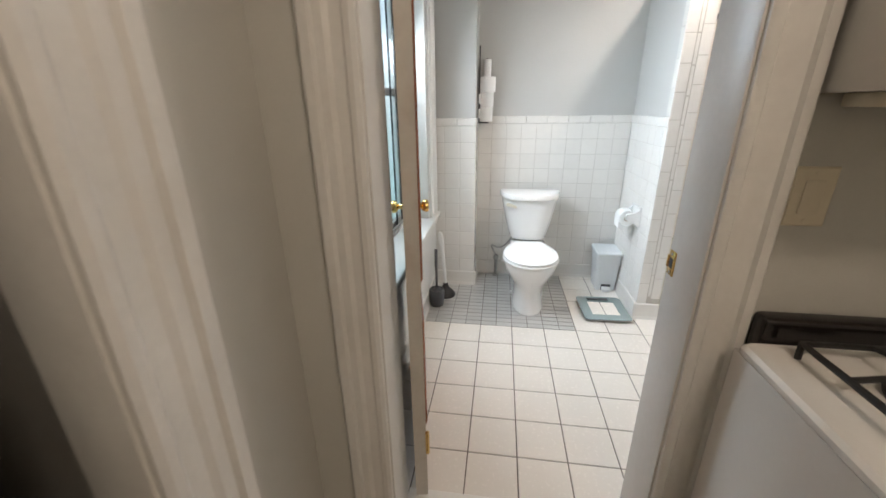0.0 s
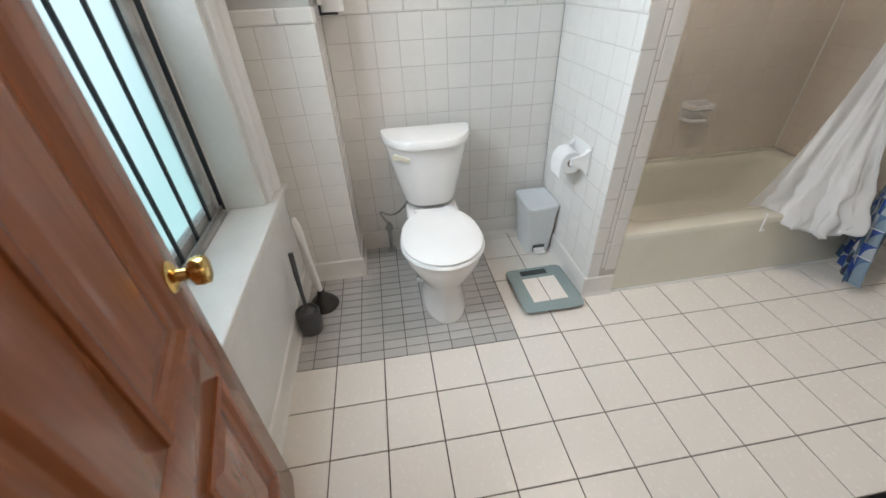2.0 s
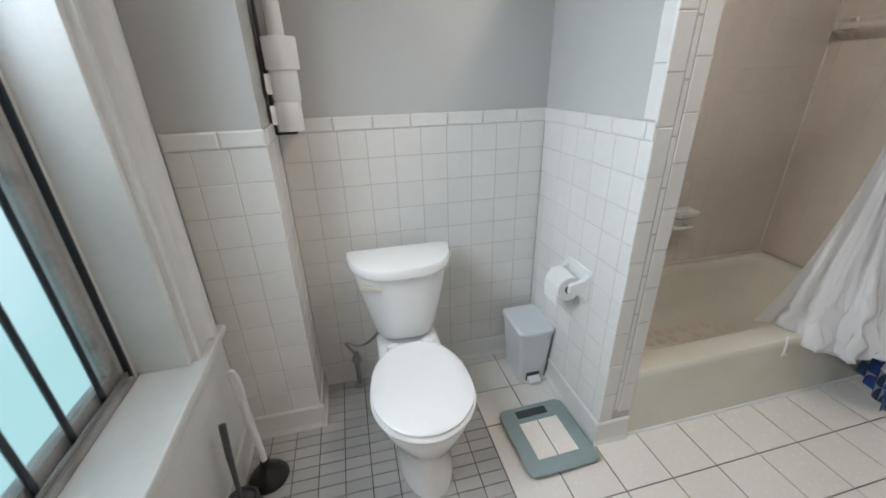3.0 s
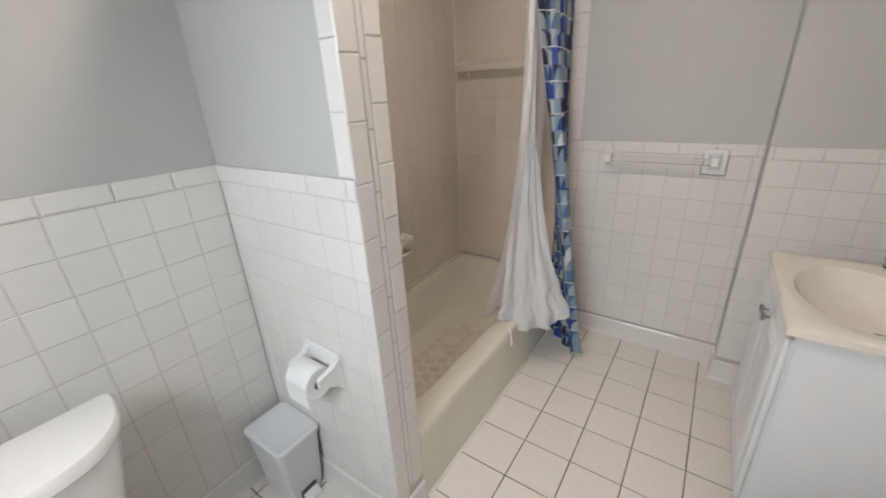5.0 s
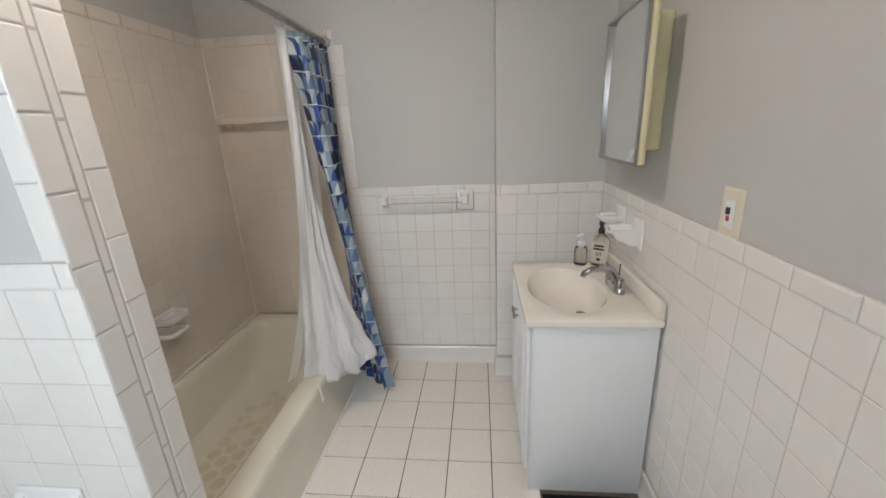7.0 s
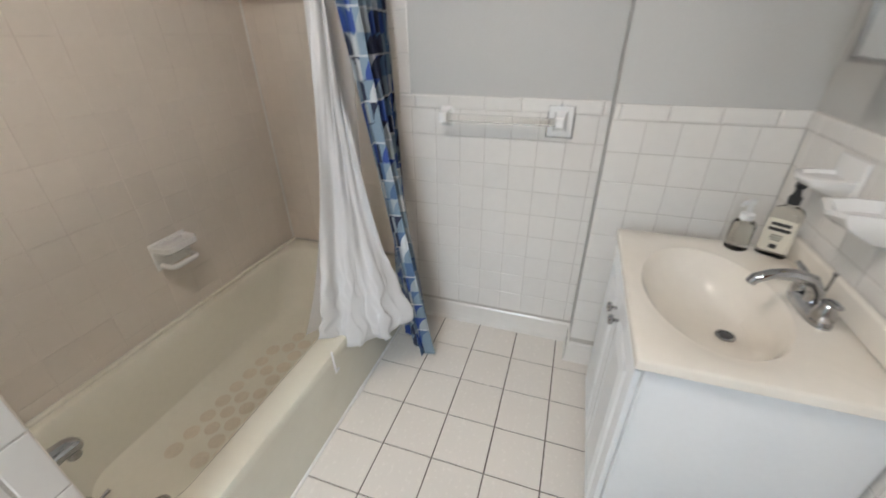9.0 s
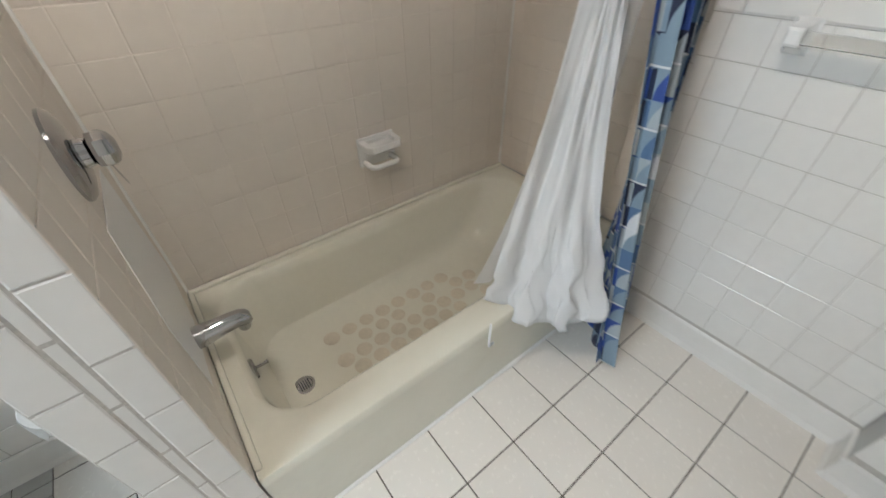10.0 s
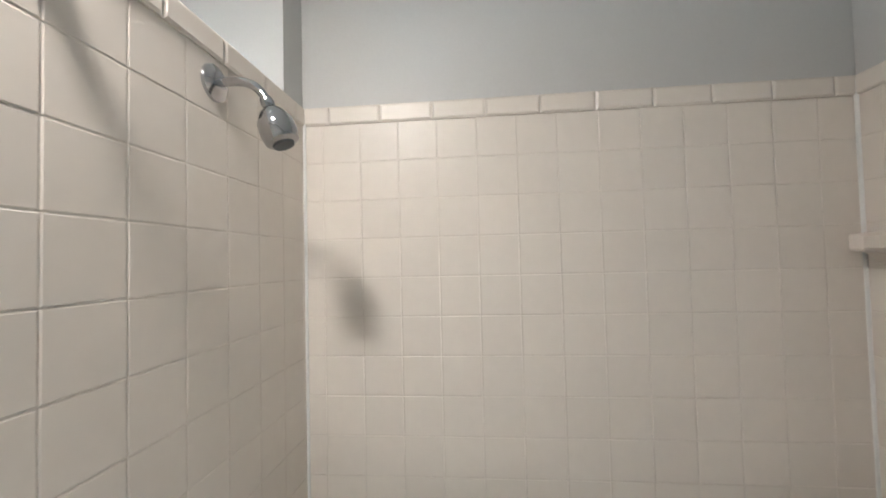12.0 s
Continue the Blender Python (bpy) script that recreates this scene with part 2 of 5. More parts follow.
def curtain_print():
    """Blue, navy, grey and white quarter circles on a square repeat of 7 cm, in the cloth's own coordinates."""
    m = bpy.data.materials.new("blue_geometric_print")
    m.use_nodes = True
    n, l = m.node_tree.nodes, m.node_tree.links
    p = n["Principled BSDF"]
    uv = n.new("ShaderNodeTexCoord")
    sc = n.new("ShaderNodeVectorMath")
    sc.operation = "SCALE"
    sc.inputs["Scale"].default_value = 1 / 0.072
    l.new(uv.outputs["UV"], sc.inputs[0])
    fl = n.new("ShaderNodeVectorMath")
    fl.operation = "FLOOR"
    l.new(sc.outputs[0], fl.inputs[0])
    fr = n.new("ShaderNodeVectorMath")
    fr.operation = "SUBTRACT"
    l.new(sc.outputs[0], fr.inputs[0])
    l.new(fl.outputs[0], fr.inputs[1])
    ln = n.new("ShaderNodeVectorMath")
    ln.operation = "LENGTH"
    l.new(fr.outputs[0], ln.inputs[0])
    inside = n.new("ShaderNodeMath")
    inside.operation = "LESS_THAN"
    l.new(ln.outputs["Value"], inside.inputs[0])
    inside.inputs[1].default_value = 0.97

    def cell(seed):
        off = n.new("ShaderNodeVectorMath")
        off.inputs[1].default_value = (seed, seed * 1.7, seed * 0.3)
        l.new(fl.outputs[0], off.inputs[0])
        wn_ = n.new("ShaderNodeTexWhiteNoise")
        l.new(off.outputs[0], wn_.inputs["Vector"])
        cr = n.new("ShaderNodeValToRGB")
        cr.color_ramp.interpolation = "CONSTANT"
        stops = [(0.0, (0.010, 0.018, 0.05)), (0.15, (0.016, 0.055, 0.25)), (0.34, (0.07, 0.14, 0.26)), (0.52, (0.19, 0.27, 0.34)), (0.76, (0.34, 0.39, 0.42)), (0.93, (0.56, 0.59, 0.61))]
        els = cr.color_ramp.elements
        els[0].position, els[0].color = stops[0][0], (*stops[0][1], 1)
        els[1].position, els[1].color = stops[1][0], (*stops[1][1], 1)
        for pos, c in stops[2:]:
            e = els.new(pos)
            e.color = (*c, 1)
        l.new(wn_.outputs["Value"], cr.inputs[0])
        return cr
    a, b = cell(0.5), cell(7.3)
    half = n.new("ShaderNodeVectorMath")
    half.operation = "SCALE"
    half.inputs["Scale"].default_value = 0.5
    l.new(sc.outputs[0], half.inputs[0])
    hf = n.new("ShaderNodeVectorMath")
    hf.operation = "FRACTION"
    l.new(half.outputs[0], hf.inputs[0])
    hs = n.new("ShaderNodeSeparateXYZ")
    l.new(hf.outputs[0], hs.inputs[0])
    band = n.new("ShaderNodeMath")
    band.operation = "LESS_THAN"
    band.inputs[1].default_value = 0.035
    l.new(hs.outputs["Y"], band.inputs[0])
    mx = n.new("ShaderNodeMix")
    mx.data_type = "RGBA"
    l.new(inside.outputs[0], mx.inputs[0])
    l.new(a.outputs[0], mx.inputs[6])
    l.new(b.outputs[0], mx.inputs[7])
    white = n.new("ShaderNodeMix")
    white.data_type = "RGBA"
    l.new(band.outputs[0], white.inputs[0])
    l.new(mx.outputs[2], white.inputs[6])
    white.inputs[7].default_value = (0.60, 0.62, 0.63, 1)
    l.new(white.outputs[2], p.inputs["Base Color"])
    p.inputs["Roughness"].default_value = 0.6
    t = n.new("ShaderNodeTexNoise")
    t.inputs["Scale"].default_value = 900
    bp = n.new("ShaderNodeBump")
    bp.inputs["Strength"].default_value, bp.inputs["Distance"].default_value = 0.2, 0.001
    l.new(t.outputs["Fac"], bp.inputs["Height"])
    l.new(bp.outputs[0], p.inputs["Normal"])
    return m


M_PRINT = curtain_print()

# ---- mesh helpers ----


def mesh_from(bm, name, mat, smooth=False):
    bmesh.ops.recalc_face_normals(bm, faces=bm.faces)
    me = bpy.data.meshes.new(name)
    bm.to_mesh(me)
    bm.free()
    me.materials.append(mat)
    if smooth:
        for f in me.polygons:
            f.use_smooth = True
        me.set_sharp_from_angle(angle=radians(38))
    return me


def part(name, bm, mat, parent=None, label="", smooth=True):
    """Links a bmesh as one mesh object under a thing or a part."""
    ob = new(name, mesh_from(bm, name, mat, smooth))
    if parent:
        ob.parent = parent
    if label:
        tagged(ob, label)
    return ob


def thing(name, label, category, loc=(0, 0, 0), rz=0, group=""):
    ob = new(name)
    ob.empty_display_size = 0.05
    ob.matrix_world = pose(*loc, 0, 0, rz)
    return tagged(ob, label, category, group)


def structure(name, bm, mat, label, category, smooth=False):
    ob = new(name, mesh_from(bm, name, mat, smooth))
    return tagged(ob, label, category, kind="structure")


def box(x0, x1, y0, y1, z0, z1, bevel=0.0, segs=2, bm=None):
    """A box from its bounds, with rounded edges."""
    bm = bm or bmesh.new()
    made = bmesh.ops.create_cube(bm, size=1.0)
    vs = made["verts"]
    for v in vs:
        v.co = Vector((x0 + (v.co.x + 0.5) * (x1 - x0), y0 + (v.co.y + 0.5) * (y1 - y0), z0 + (v.co.z + 0.5) * (z1 - z0)))
    if bevel:
        es = list({e for v in vs for e in v.link_edges})
        bmesh.ops.bevel(bm, geom=es, offset=bevel, segments=segs, profile=0.5, affect="EDGES")
    return bm


def loft(rings, cap0=True, cap1=True, closed=True, bm=None):
    """A skin through rings of equally many points."""
    bm = bm or bmesh.new()
    rows = [[bm.verts.new(p) for p in r] for r in rings]
    n = len(rows[0])
    for a, b in zip(rows, rows[1:]):
        for i in range(n if closed else n - 1):
            j = (i + 1) % n
            bm.faces.new((a[i], a[j], b[j], b[i]))
    if cap0:
        bm.faces.new(rows[0][::-1])
    if cap1:
        bm.faces.new(rows[-1])
    return bm


def oval(cx, cy, z, rx, ry, n=32, power=2.0, start=0.0):
    """A superellipse ring, rounder or squarer by its power."""
    pts = []
    for i in range(n):
        a = start + 2 * math.pi * i / n
        c, s = math.cos(a), math.sin(a)
        pts.append((cx + rx * math.copysign(abs(c) ** (2 / power), c), cy + ry * math.copysign(abs(s) ** (2 / power), s), z))
    return pts


def turned(profile, n=24, axis="Z", at=(0, 0, 0), bm=None, cap0=True, cap1=True):
    """A turned shape from (radius, height) pairs round an axis."""
    rings = []
    for r, h in profile:
        ring = []
        for i in range(n):
            a = 2 * math.pi * i / n
            c, s = r * math.cos(a), r * math.sin(a)
            p = {"Z": (c, s, h), "X": (h, c, s), "Y": (c, h, s)}[axis]
            ring.append((p[0] + at[0], p[1] + at[1], p[2] + at[2]))
        rings.append(ring)
    return loft(rings, cap0, cap1, bm=bm)


def tube(points, radius, n=10, bm=None):
    """A round tube along points; radius may be one number or one for each point."""
    pts = [Vector(p) for p in points]
    rad = radius if isinstance(radius, (list, tuple)) else [radius] * len(pts)
    rings = []
    side = None
    for i, p in enumerate(pts):
        d = (pts[min(i + 1, len(pts) - 1)] - pts[max(i - 1, 0)]).normalized()
        if side is None:
            side = d.orthogonal().normalized()
        side = (side - d * side.dot(d)).normalized()
        up = d.cross(side)
        rings.append([p + rad[i] * (math.cos(2 * math.pi * k / n) * side + math.sin(2 * math.pi * k / n) * up) for k in range(n)])
    return loft(rings, bm=bm)


def arc(p0, p1, p2, n=10):
    """Points on a smooth bend from p0 to p2 that is pulled towards p1."""
    a, b, c = Vector(p0), Vector(p1), Vector(p2)
    return [a * (1 - t) ** 2 + b * 2 * t * (1 - t) + c * t * t for t in (i / n for i in range(n + 1))]


def moulding(profile, a, b, out, up):
    """A strip of that profile (distance out, distance up) from a to b."""
    a, b, out, up = Vector(a), Vector(b), Vector(out), Vector(up)
    return loft([[p + out * x + up * y for x, y in profile] for p in (a, b)])


TILE_MESHES = {}


def tile_mesh(w, h, t, bev, mat):
    key = (round(w, 4), round(h, 4), round(t, 4), mat.name)
    if key not in TILE_MESHES:
        x, y, i = w / 2, h / 2, min(bev, w / 4, h / 4)
        v = [(sx * x, sy * y, 0) for sx, sy in ((-1, -1), (1, -1), (1, 1), (-1, 1))]
        v += [(p[0], p[1], t - i * 0.55) for p in v[:4]]
        v += [(sx * (x - i), sy * (y - i), t) for sx, sy in ((-1, -1), (1, -1), (1, 1), (-1, 1))]
        f = [(8, 9, 10, 11)] + [(a, (a + 1) % 4, 4 + (a + 1) % 4, 4 + a) for a in range(4)] + [(4 + a, 4 + (a + 1) % 4, 8 + (a + 1) % 4, 8 + a) for a in range(4)]
        me = bpy.data.meshes.new("tile")
        me.from_pydata(v, [], f)
        me.materials.append(mat)
        TILE_MESHES[key] = me
    return TILE_MESHES[key]


rng = random.Random(5)


def lay(parent, name, origin, u, v, us, vs, joint, t, bev, mat, skip=None, wobble=0.0):
    """Tiles between the joint lines us and vs on the plane through origin; u x v points into the room."""
    o, u, v = Vector(origin), Vector(u), Vector(v)
    nrm = u.cross(v)
    for a0, a1 in zip(us, us[1:]):
        for b0, b1 in zip(vs, vs[1:]):
            if skip and skip((a0 + a1) / 2, (b0 + b1) / 2):
                continue
            w, h = a1 - a0 - joint, b1 - b0 - joint
            if w < 0.006 or h < 0.006:
                continue
            ob = new(name, tile_mesh(w, h, t, bev, mat))
            m = Matrix((u, v, nrm)).transposed().to_4x4()
            m.translation = o + u * (a0 + a1) / 2 + v * (b0 + b1) / 2 + nrm * rng.uniform(-wobble, wobble)
            if wobble:
                m = m @ pose(0, 0, 0, rng.uniform(-1, 1) * wobble * 700, rng.uniform(-1, 1) * wobble * 700, 0)
            ob.matrix_world = m
            ob.parent = parent


def lines(a, b, start, pitch):
    """Joint lines from a to b, with those between at start + k * pitch."""
    k = math.ceil((a + 0.012 - start) / pitch)
    out = [a]
    while start + k * pitch < b - 0.012:
        out.append(start + k * pitch)
        k += 1
    return out + [b]

# ---- large structure ----
CEIL = 2.5
TP = 0.11          # pitch of the wall tiles
T = 0.007          # how far the tiles stand proud of the wall
Z = (0, 0, 1)

floor = structure("floor", box(-1.2, 2.2, -1.30, 1.1, -0.10, -0.004), M_FGROUT, "dark grout bed under cream floor tiles", "floor")
kitchen_floor = structure("floor_kitchen", box(-3.0, 1.6, -3.8, -1.30, -0.10, -0.002), M_KFLOOR, "brown vinyl kitchen floor", "floor")
structure("ceiling", box(-1.3, 2.3, -1.353, 1.2, CEIL, CEIL + 0.1), M_CEIL, "plain white painted bathroom ceiling", "ceiling")
structure("ceiling_kitchen", box(-3.0, 1.6, -3.8, -1.353, CEIL, CEIL + 0.1), M_CEIL, "plain white painted kitchen ceiling", "ceiling")

YB, YT, XP, XQ, XF, XV, YS, XW, YP, XR = 0.86, 0.97, 0.405, 0.545, 2.045, 1.876, -1.212, -0.985, 0.605, -0.69
XG, YG = 2.008, -0.655     # plane of the wainscot wall beyond the tub, and where the pier begins
DOOR_L, DOOR_R, DOOR_H, YK = -0.80, -0.070, 2.04, -1.36
YJ = -1.198

wall_toilet = structure("wall_toilet", box(-1.25, XQ - T, YB + T, YB + 0.16, 0, CEIL), M_PAINT, "grey painted wall above white tile behind the toilet", "wall")
wall_tub = structure("wall_tub", box(XQ - T + 0.001, XF + 0.15, YT + T, YT + 0.12, 0, CEIL), M_PAINT, "long tub wall of beige tile with grey paint above", "wall")
PTOP = 2.016       # the partition beside the tub stops short of the ceiling
partition = structure("wall_partition", box(XP + T, XQ - T, 0.21 + T, YB + T - 0.001, 0, PTOP - 0.004), M_PAINT, "short wall between toilet and tub, white tile edges", "wall")
wall_far = structure("wall_far", box(XG + T, XF + 0.15, YG, 0.2035, 0, CEIL), M_PAINT, "grey painted wall with white tile wainscot and towel bar", "wall")
wall_tub_end = structure("wall_tub_end", box(XF + T, XF + 0.15, 0.2045, YT + T - 0.001, 0, CEIL), M_PAINT, "tub end wall of beige tile with grey paint above", "wall")
pier_far = structure("wall_pier", box(XV + T, XF + 0.15, YK + T, YG - 0.001, 0, CEIL), M_PAINT, "shallow wall projection behind the vanity, tiled below", "wall")
pier_west = structure("wall_pipe_chase", box(XW - T, XR - T, YP + T, YB + T - 0.001, 0, CEIL), M_PAINT, "boxed pipe chase, white tile below grey paint", "wall")


def wall_with_hole(name, axis, a0, a1, t0, t1, z1, h0, h1, hz0, hz1, mat, label):
    """A wall along x or y with one opening through it."""
    bm = bmesh.new()
    for p0, p1, q0, q1 in ((a0, h0, 0, z1), (h1, a1, 0, z1), (h0, h1, hz1, z1), (h0, h1, 0, hz0)):
        if p1 - p0 > 0.001 and q1 - q0 > 0.001:
            if axis == "x":
                box(p0, p1, t0, t1, q0, q1, bm=bm)
            else:
                box(t0, t1, p0, p1, q0, q1, bm=bm)
    bmesh.ops.remove_doubles(bm, verts=bm.verts, dist=0.0005)
    return structure(name, bm, mat, label, "wall")


wall_door = wall_with_hole("wall_door", "x", -1.25, XV + T - 0.001, YK + T, YS - T, CEIL, DOOR_L - 0.02, DOOR_R + 0.02, 0, DOOR_H + 0.02, M_PAINT, "grey painted wall with the bathroom doorway")
WIN_Y0, WIN_Y1, WIN_Z0, WIN_Z1 = -0.72, 0.383, 0.575, 2.12
wall_west = wall_with_hole("wall_window", "y", YS - T + 0.001, YP + T - 0.001, -1.21, XW - T, CEIL, WIN_Y0, WIN_Y1, WIN_Z0, WIN_Z1, M_PAINT, "outer wall with a barred frosted window")
structure("wall_chase_back", box(-1.25, XW - T - 0.001, YP + T, YB + T - 0.001, 0, CEIL), M_PAINT, "outer wall behind the pipe chase", "wall")
# kitchen
XK = -1.045
wall_kd = structure("wall_kitchen_face", box(-1.25, 1.6, YK, YK + T - 0.001, DOOR_H + 0.02, CEIL), M_KPAINT, "grey kitchen wall above the bathroom door", "wall")
for k, (x0, x1) in enumerate(((XK - 0.1, DOOR_L - 0.02), (DOOR_R + 0.02, 1.6))):
    structure(f"wall_kitchen_face_{k + 1}", box(x0, x1, YK, YK + T - 0.001, 0, DOOR_H + 0.02), M_KPAINT, "grey painted kitchen wall beside the bathroom door", "wall")
wall_with_hole("wall_kitchen_side", "y", -3.8, YK - 0.001, XK - 0.12, XK, CEIL, -2.66, -1.831, 0, 2.04, M_KPAINT, "grey kitchen wall with a cased doorway")
structure("wall_kitchen_right", box(1.5, 1.6, -3.8, YK - 0.001, 0, CEIL), M_KPAINT, "plain grey kitchen wall", "wall")
structure("wall_kitchen_back", box(XK, 1.5, -3.8, -3.7, 0, CEIL), M_KPAINT, "plain grey kitchen wall", "wall")
structure("wall_room_back", box(-3.0, -2.9, -3.8, YK - 0.001, 0, CEIL), M_KPAINT, "plain wall of the dim side room", "wall")
structure("wall_room_end", box(-2.9, XK - 0.121, YK - 0.1, YK - 0.001, 0, CEIL), M_KPAINT, "plain wall of the dim side room", "wall")
structure("wall_room_far_end", box(-2.9, XK - 0.121, -3.8, -3.7, 0, CEIL), M_KPAINT, "plain wall of the dim side room", "wall")

# door lining, stop and casings
door_frame = structure("door_frame_1", box(DOOR_L - 0.02, DOOR_L, YK - 0.002, YJ - 0.012, 0, DOOR_H, 0.002), M_TRIM, "white painted door lining", "door frame")
part("jamb", box(DOOR_R, DOOR_R + 0.02, YK - 0.002, YJ, 0, DOOR_H, 0.002), M_TRIM, door_frame)
part("head", box(DOOR_L - 0.02, DOOR_R + 0.02, YK - 0.002, YS + 0.002, DOOR_H, DOOR_H + 0.02, 0.002), M_TRIM, door_frame)
CASING = [(0, 0), (0.014, 0), (0.020, 0.010), (0.020, 0.022), (0.013, 0.030), (0.013, 0.055), (0.020, 0.066), (0.020, 0.086), (0.030, 0.092), (0.030, 0.112), (0.022, 0.12), (0, 0.12)]
casing = structure("trim_door_kitchen", moulding(CASING, (DOOR_L - 0.006, YK, 0), (DOOR_L - 0.006, YK, DOOR_H + 0.02), (0, -1, 0), (-1, 0, 0)), M_TRIM, "white moulded door casing", "trim")
part("casing", moulding([(x, y * 0.88) for x, y in CASING], (DOOR_R + 0.006, YK, 0), (DOOR_R + 0.006, YK, DOOR_H + 0.02), (0, -1, 0), (1, 0, 0)), M_TRIM, casing)
part("casing", moulding(CASING, (DOOR_L - 0.126, YK, DOOR_H + 0.021), (DOOR_R + 0.09, YK, DOOR_H + 0.021), (0, -1, 0), (0, 0, 1)), M_TRIM, casing)
casing_in = structure("trim_door_bathroom", moulding([(x * 0.63, y * 0.8) for x, y in CASING], (DOOR_R + 0.006, YS - T + 0.001, 0), (DOOR_R + 0.006, YS - T + 0.001, DOOR_H), (0, 1, 0), (1, 0, 0)), M_TRIM, "white moulded casing inside the bathroom", "trim")
part("casing", moulding([(x * 0.63, y * 0.8) for x, y in CASING], (DOOR_L - 0.07, YS - T + 0.001, DOOR_H + 0.001), (DOOR_R + 0.1, YS - T + 0.001, DOOR_H + 0.001), (0, 1, 0), (0, 0, 1)), M_TRIM, casing_in)
# strike plate in the right jamb
strike = thing("strike_plate", "worn brass strike plate screwed to the door jamb", "strike plate", (DOOR_R, -1.222, 0.955))
part("plate", box(-0.003, 0.0005, -0.017, 0.017, -0.032, 0.032, 0.0012), M_BRASS, strike)
part("latch_hole", box(-0.0036, -0.0031, -0.008, 0.010, -0.013, 0.013), M_BLACK, strike, "dark latch opening")
part("lip", box(-0.0045, -0.0005, 0.017, 0.024, -0.016, 0.016, 0.001), M_BRASS, strike)
part("screw", turned([(0.004, 0), (0.004, 0.001)], 10, "X", (-0.0045, 0, 0.024)), M_STEEL, strike)
part("screw", turned([(0.004, 0), (0.004, 0.001)], 10, "X", (-0.0045, 0, -0.024)), M_STEEL, strike)

# casing of the neighbouring kitchen doorway, and the dim cloth behind it
side_casing = structure("trim_side_door", moulding([(x * 1.1, y * 1.5) for x, y in CASING], (XK, -1.825, 0), (XK, -1.825, 2.06), (1, 0, 0), (0, 1, 0)), M_TRIM, "white fluted casing of the side doorway", "trim")
part("casing", moulding([(x * 1.1, y * 1.5) for x, y in CASING], (XK, -2.665, 0), (XK, -2.665, 2.06), (1, 0, 0), (0, -1, 0)), M_TRIM, side_casing)
part("casing", moulding([(x * 1.1, y * 1.5) for x, y in CASING], (XK, -2.85, 2.061), (XK, -1.640, 2.061), (1, 0, 0), (0, 0, 1)), M_TRIM, side_casing)
part("jamb", box(XK - 0.12, XK + 0.001, -1.8312, -1.8312 + 0.012, 0, 2.04, 0.002), M_TRIM, side_casing)
base_k = structure("baseboard_kitchen", moulding([(0, 0), (0.016, 0), (0.016, 0.09), (0.011, 0.105), (0.004, 0.12), (0, 0.12)], (XK, -1.640, 0), (XK, YK, 0), (1, 0, 0), (0, 0, 1)), M_TRIM, "white painted kitchen baseboard", "baseboard")
part("board", moulding([(0, 0), (0.016, 0), (0.016, 0.09), (0.011, 0.105), (0.004, 0.12), (0, 0.12)], (XK, YK, 0), (DOOR_L - 0.127, YK, 0), (0, -1, 0), (0, 0, 1)), M_TRIM, base_k)
threshold = structure("threshold", box(DOOR_L, DOOR_R, YK - 0.02, YS + 0.02, -0.002, 0.008, 0.004), M_CAULK, "low white door threshold", "threshold")

# ---- window ----
win = structure("window_1", box(-1.206, -1.135, WIN_Y0 + 0.001, WIN_Y0 + 0.05, WIN_Z0 + 0.001, WIN_Z1 - 0.001, 0.003), M_TRIM, "frosted window with weathered sash and black bars", "window")
part("window_frame", box(-1.206, -1.135, WIN_Y1 - 0.05, WIN_Y1 - 0.001, WIN_Z0 + 0.001, WIN_Z1 - 0.001, 0.003), M_TRIM, win)
part("window_frame", box(-1.206, -1.135, WIN_Y0 + 0.05, WIN_Y1 - 0.05, WIN_Z1 - 0.05, WIN_Z1 - 0.001, 0.003), M_TRIM, win)
part("window_frame", box(-1.206, -1.13, WIN_Y0 + 0.05, WIN_Y1 - 0.05, WIN_Z0 + 0.001, WIN_Z0 + 0.045, 0.003), M_SASH, win, "grimy lower window frame")
sash = part("sash", box(-1.195, -1.160, WIN_Y0 + 0.05, WIN_Y1 - 0.05, WIN_Z0 + 0.046, WIN_Z0 + 0.085, 0.004), M_SASH, win, "weathered grey sash")
part("stile", box(-1.195, -1.160, WIN_Y1 - 0.095, WIN_Y1 - 0.051, WIN_Z0 + 0.086, WIN_Z1 - 0.051, 0.004), M_SASH, sash)
part("stile", box(-1.195, -1.160, WIN_Y0 + 0.051, WIN_Y0 + 0.095, WIN_Z0 + 0.086, WIN_Z1 - 0.051, 0.004), M_SASH, sash)
part("rail", box(-1.195, -1.160, WIN_Y0 + 0.096, WIN_Y1 - 0.096, 1.40, 1.44, 0.004), M_SASH, sash)
pane = part("pane", box(-1.180, -1.176, WIN_Y0 + 0.09, WIN_Y1 - 0.09, WIN_Z0 + 0.08, 1.405), M_FROST, win, "frosted glass pane", smooth=False)
pane.visible_shadow = False
pane2 = part("pane", box(-1.180, -1.176, WIN_Y0 + 0.09, WIN_Y1 - 0.09, 1.435, WIN_Z1 - 0.06), M_FROST, win, "frosted glass pane", smooth=False)
pane2.visible_shadow = False
for k in range(7):
    y = 0.222 - 0.129 * k
    part("bar", box(-1.152, -1.143, y - 0.0075, y + 0.0075, WIN_Z0 + 0.02, WIN_Z1 - 0.02, 0.002), M_BAR, win, "black vertical window bar")
part("channel", box(-1.150, -1.134, WIN_Y1 - 0.052, WIN_Y1 - 0.040, WIN_Z0 + 0.02, WIN_Z1 - 0.02, 0.002), M_BAR, win, "dark guide channel")
part("channel", box(-1.150, -1.134, WIN_Y0 + 0.040, WIN_Y0 + 0.052, WIN_Z0 + 0.02, WIN_Z1 - 0.02, 0.002), M_BAR, win, "dark guide channel")
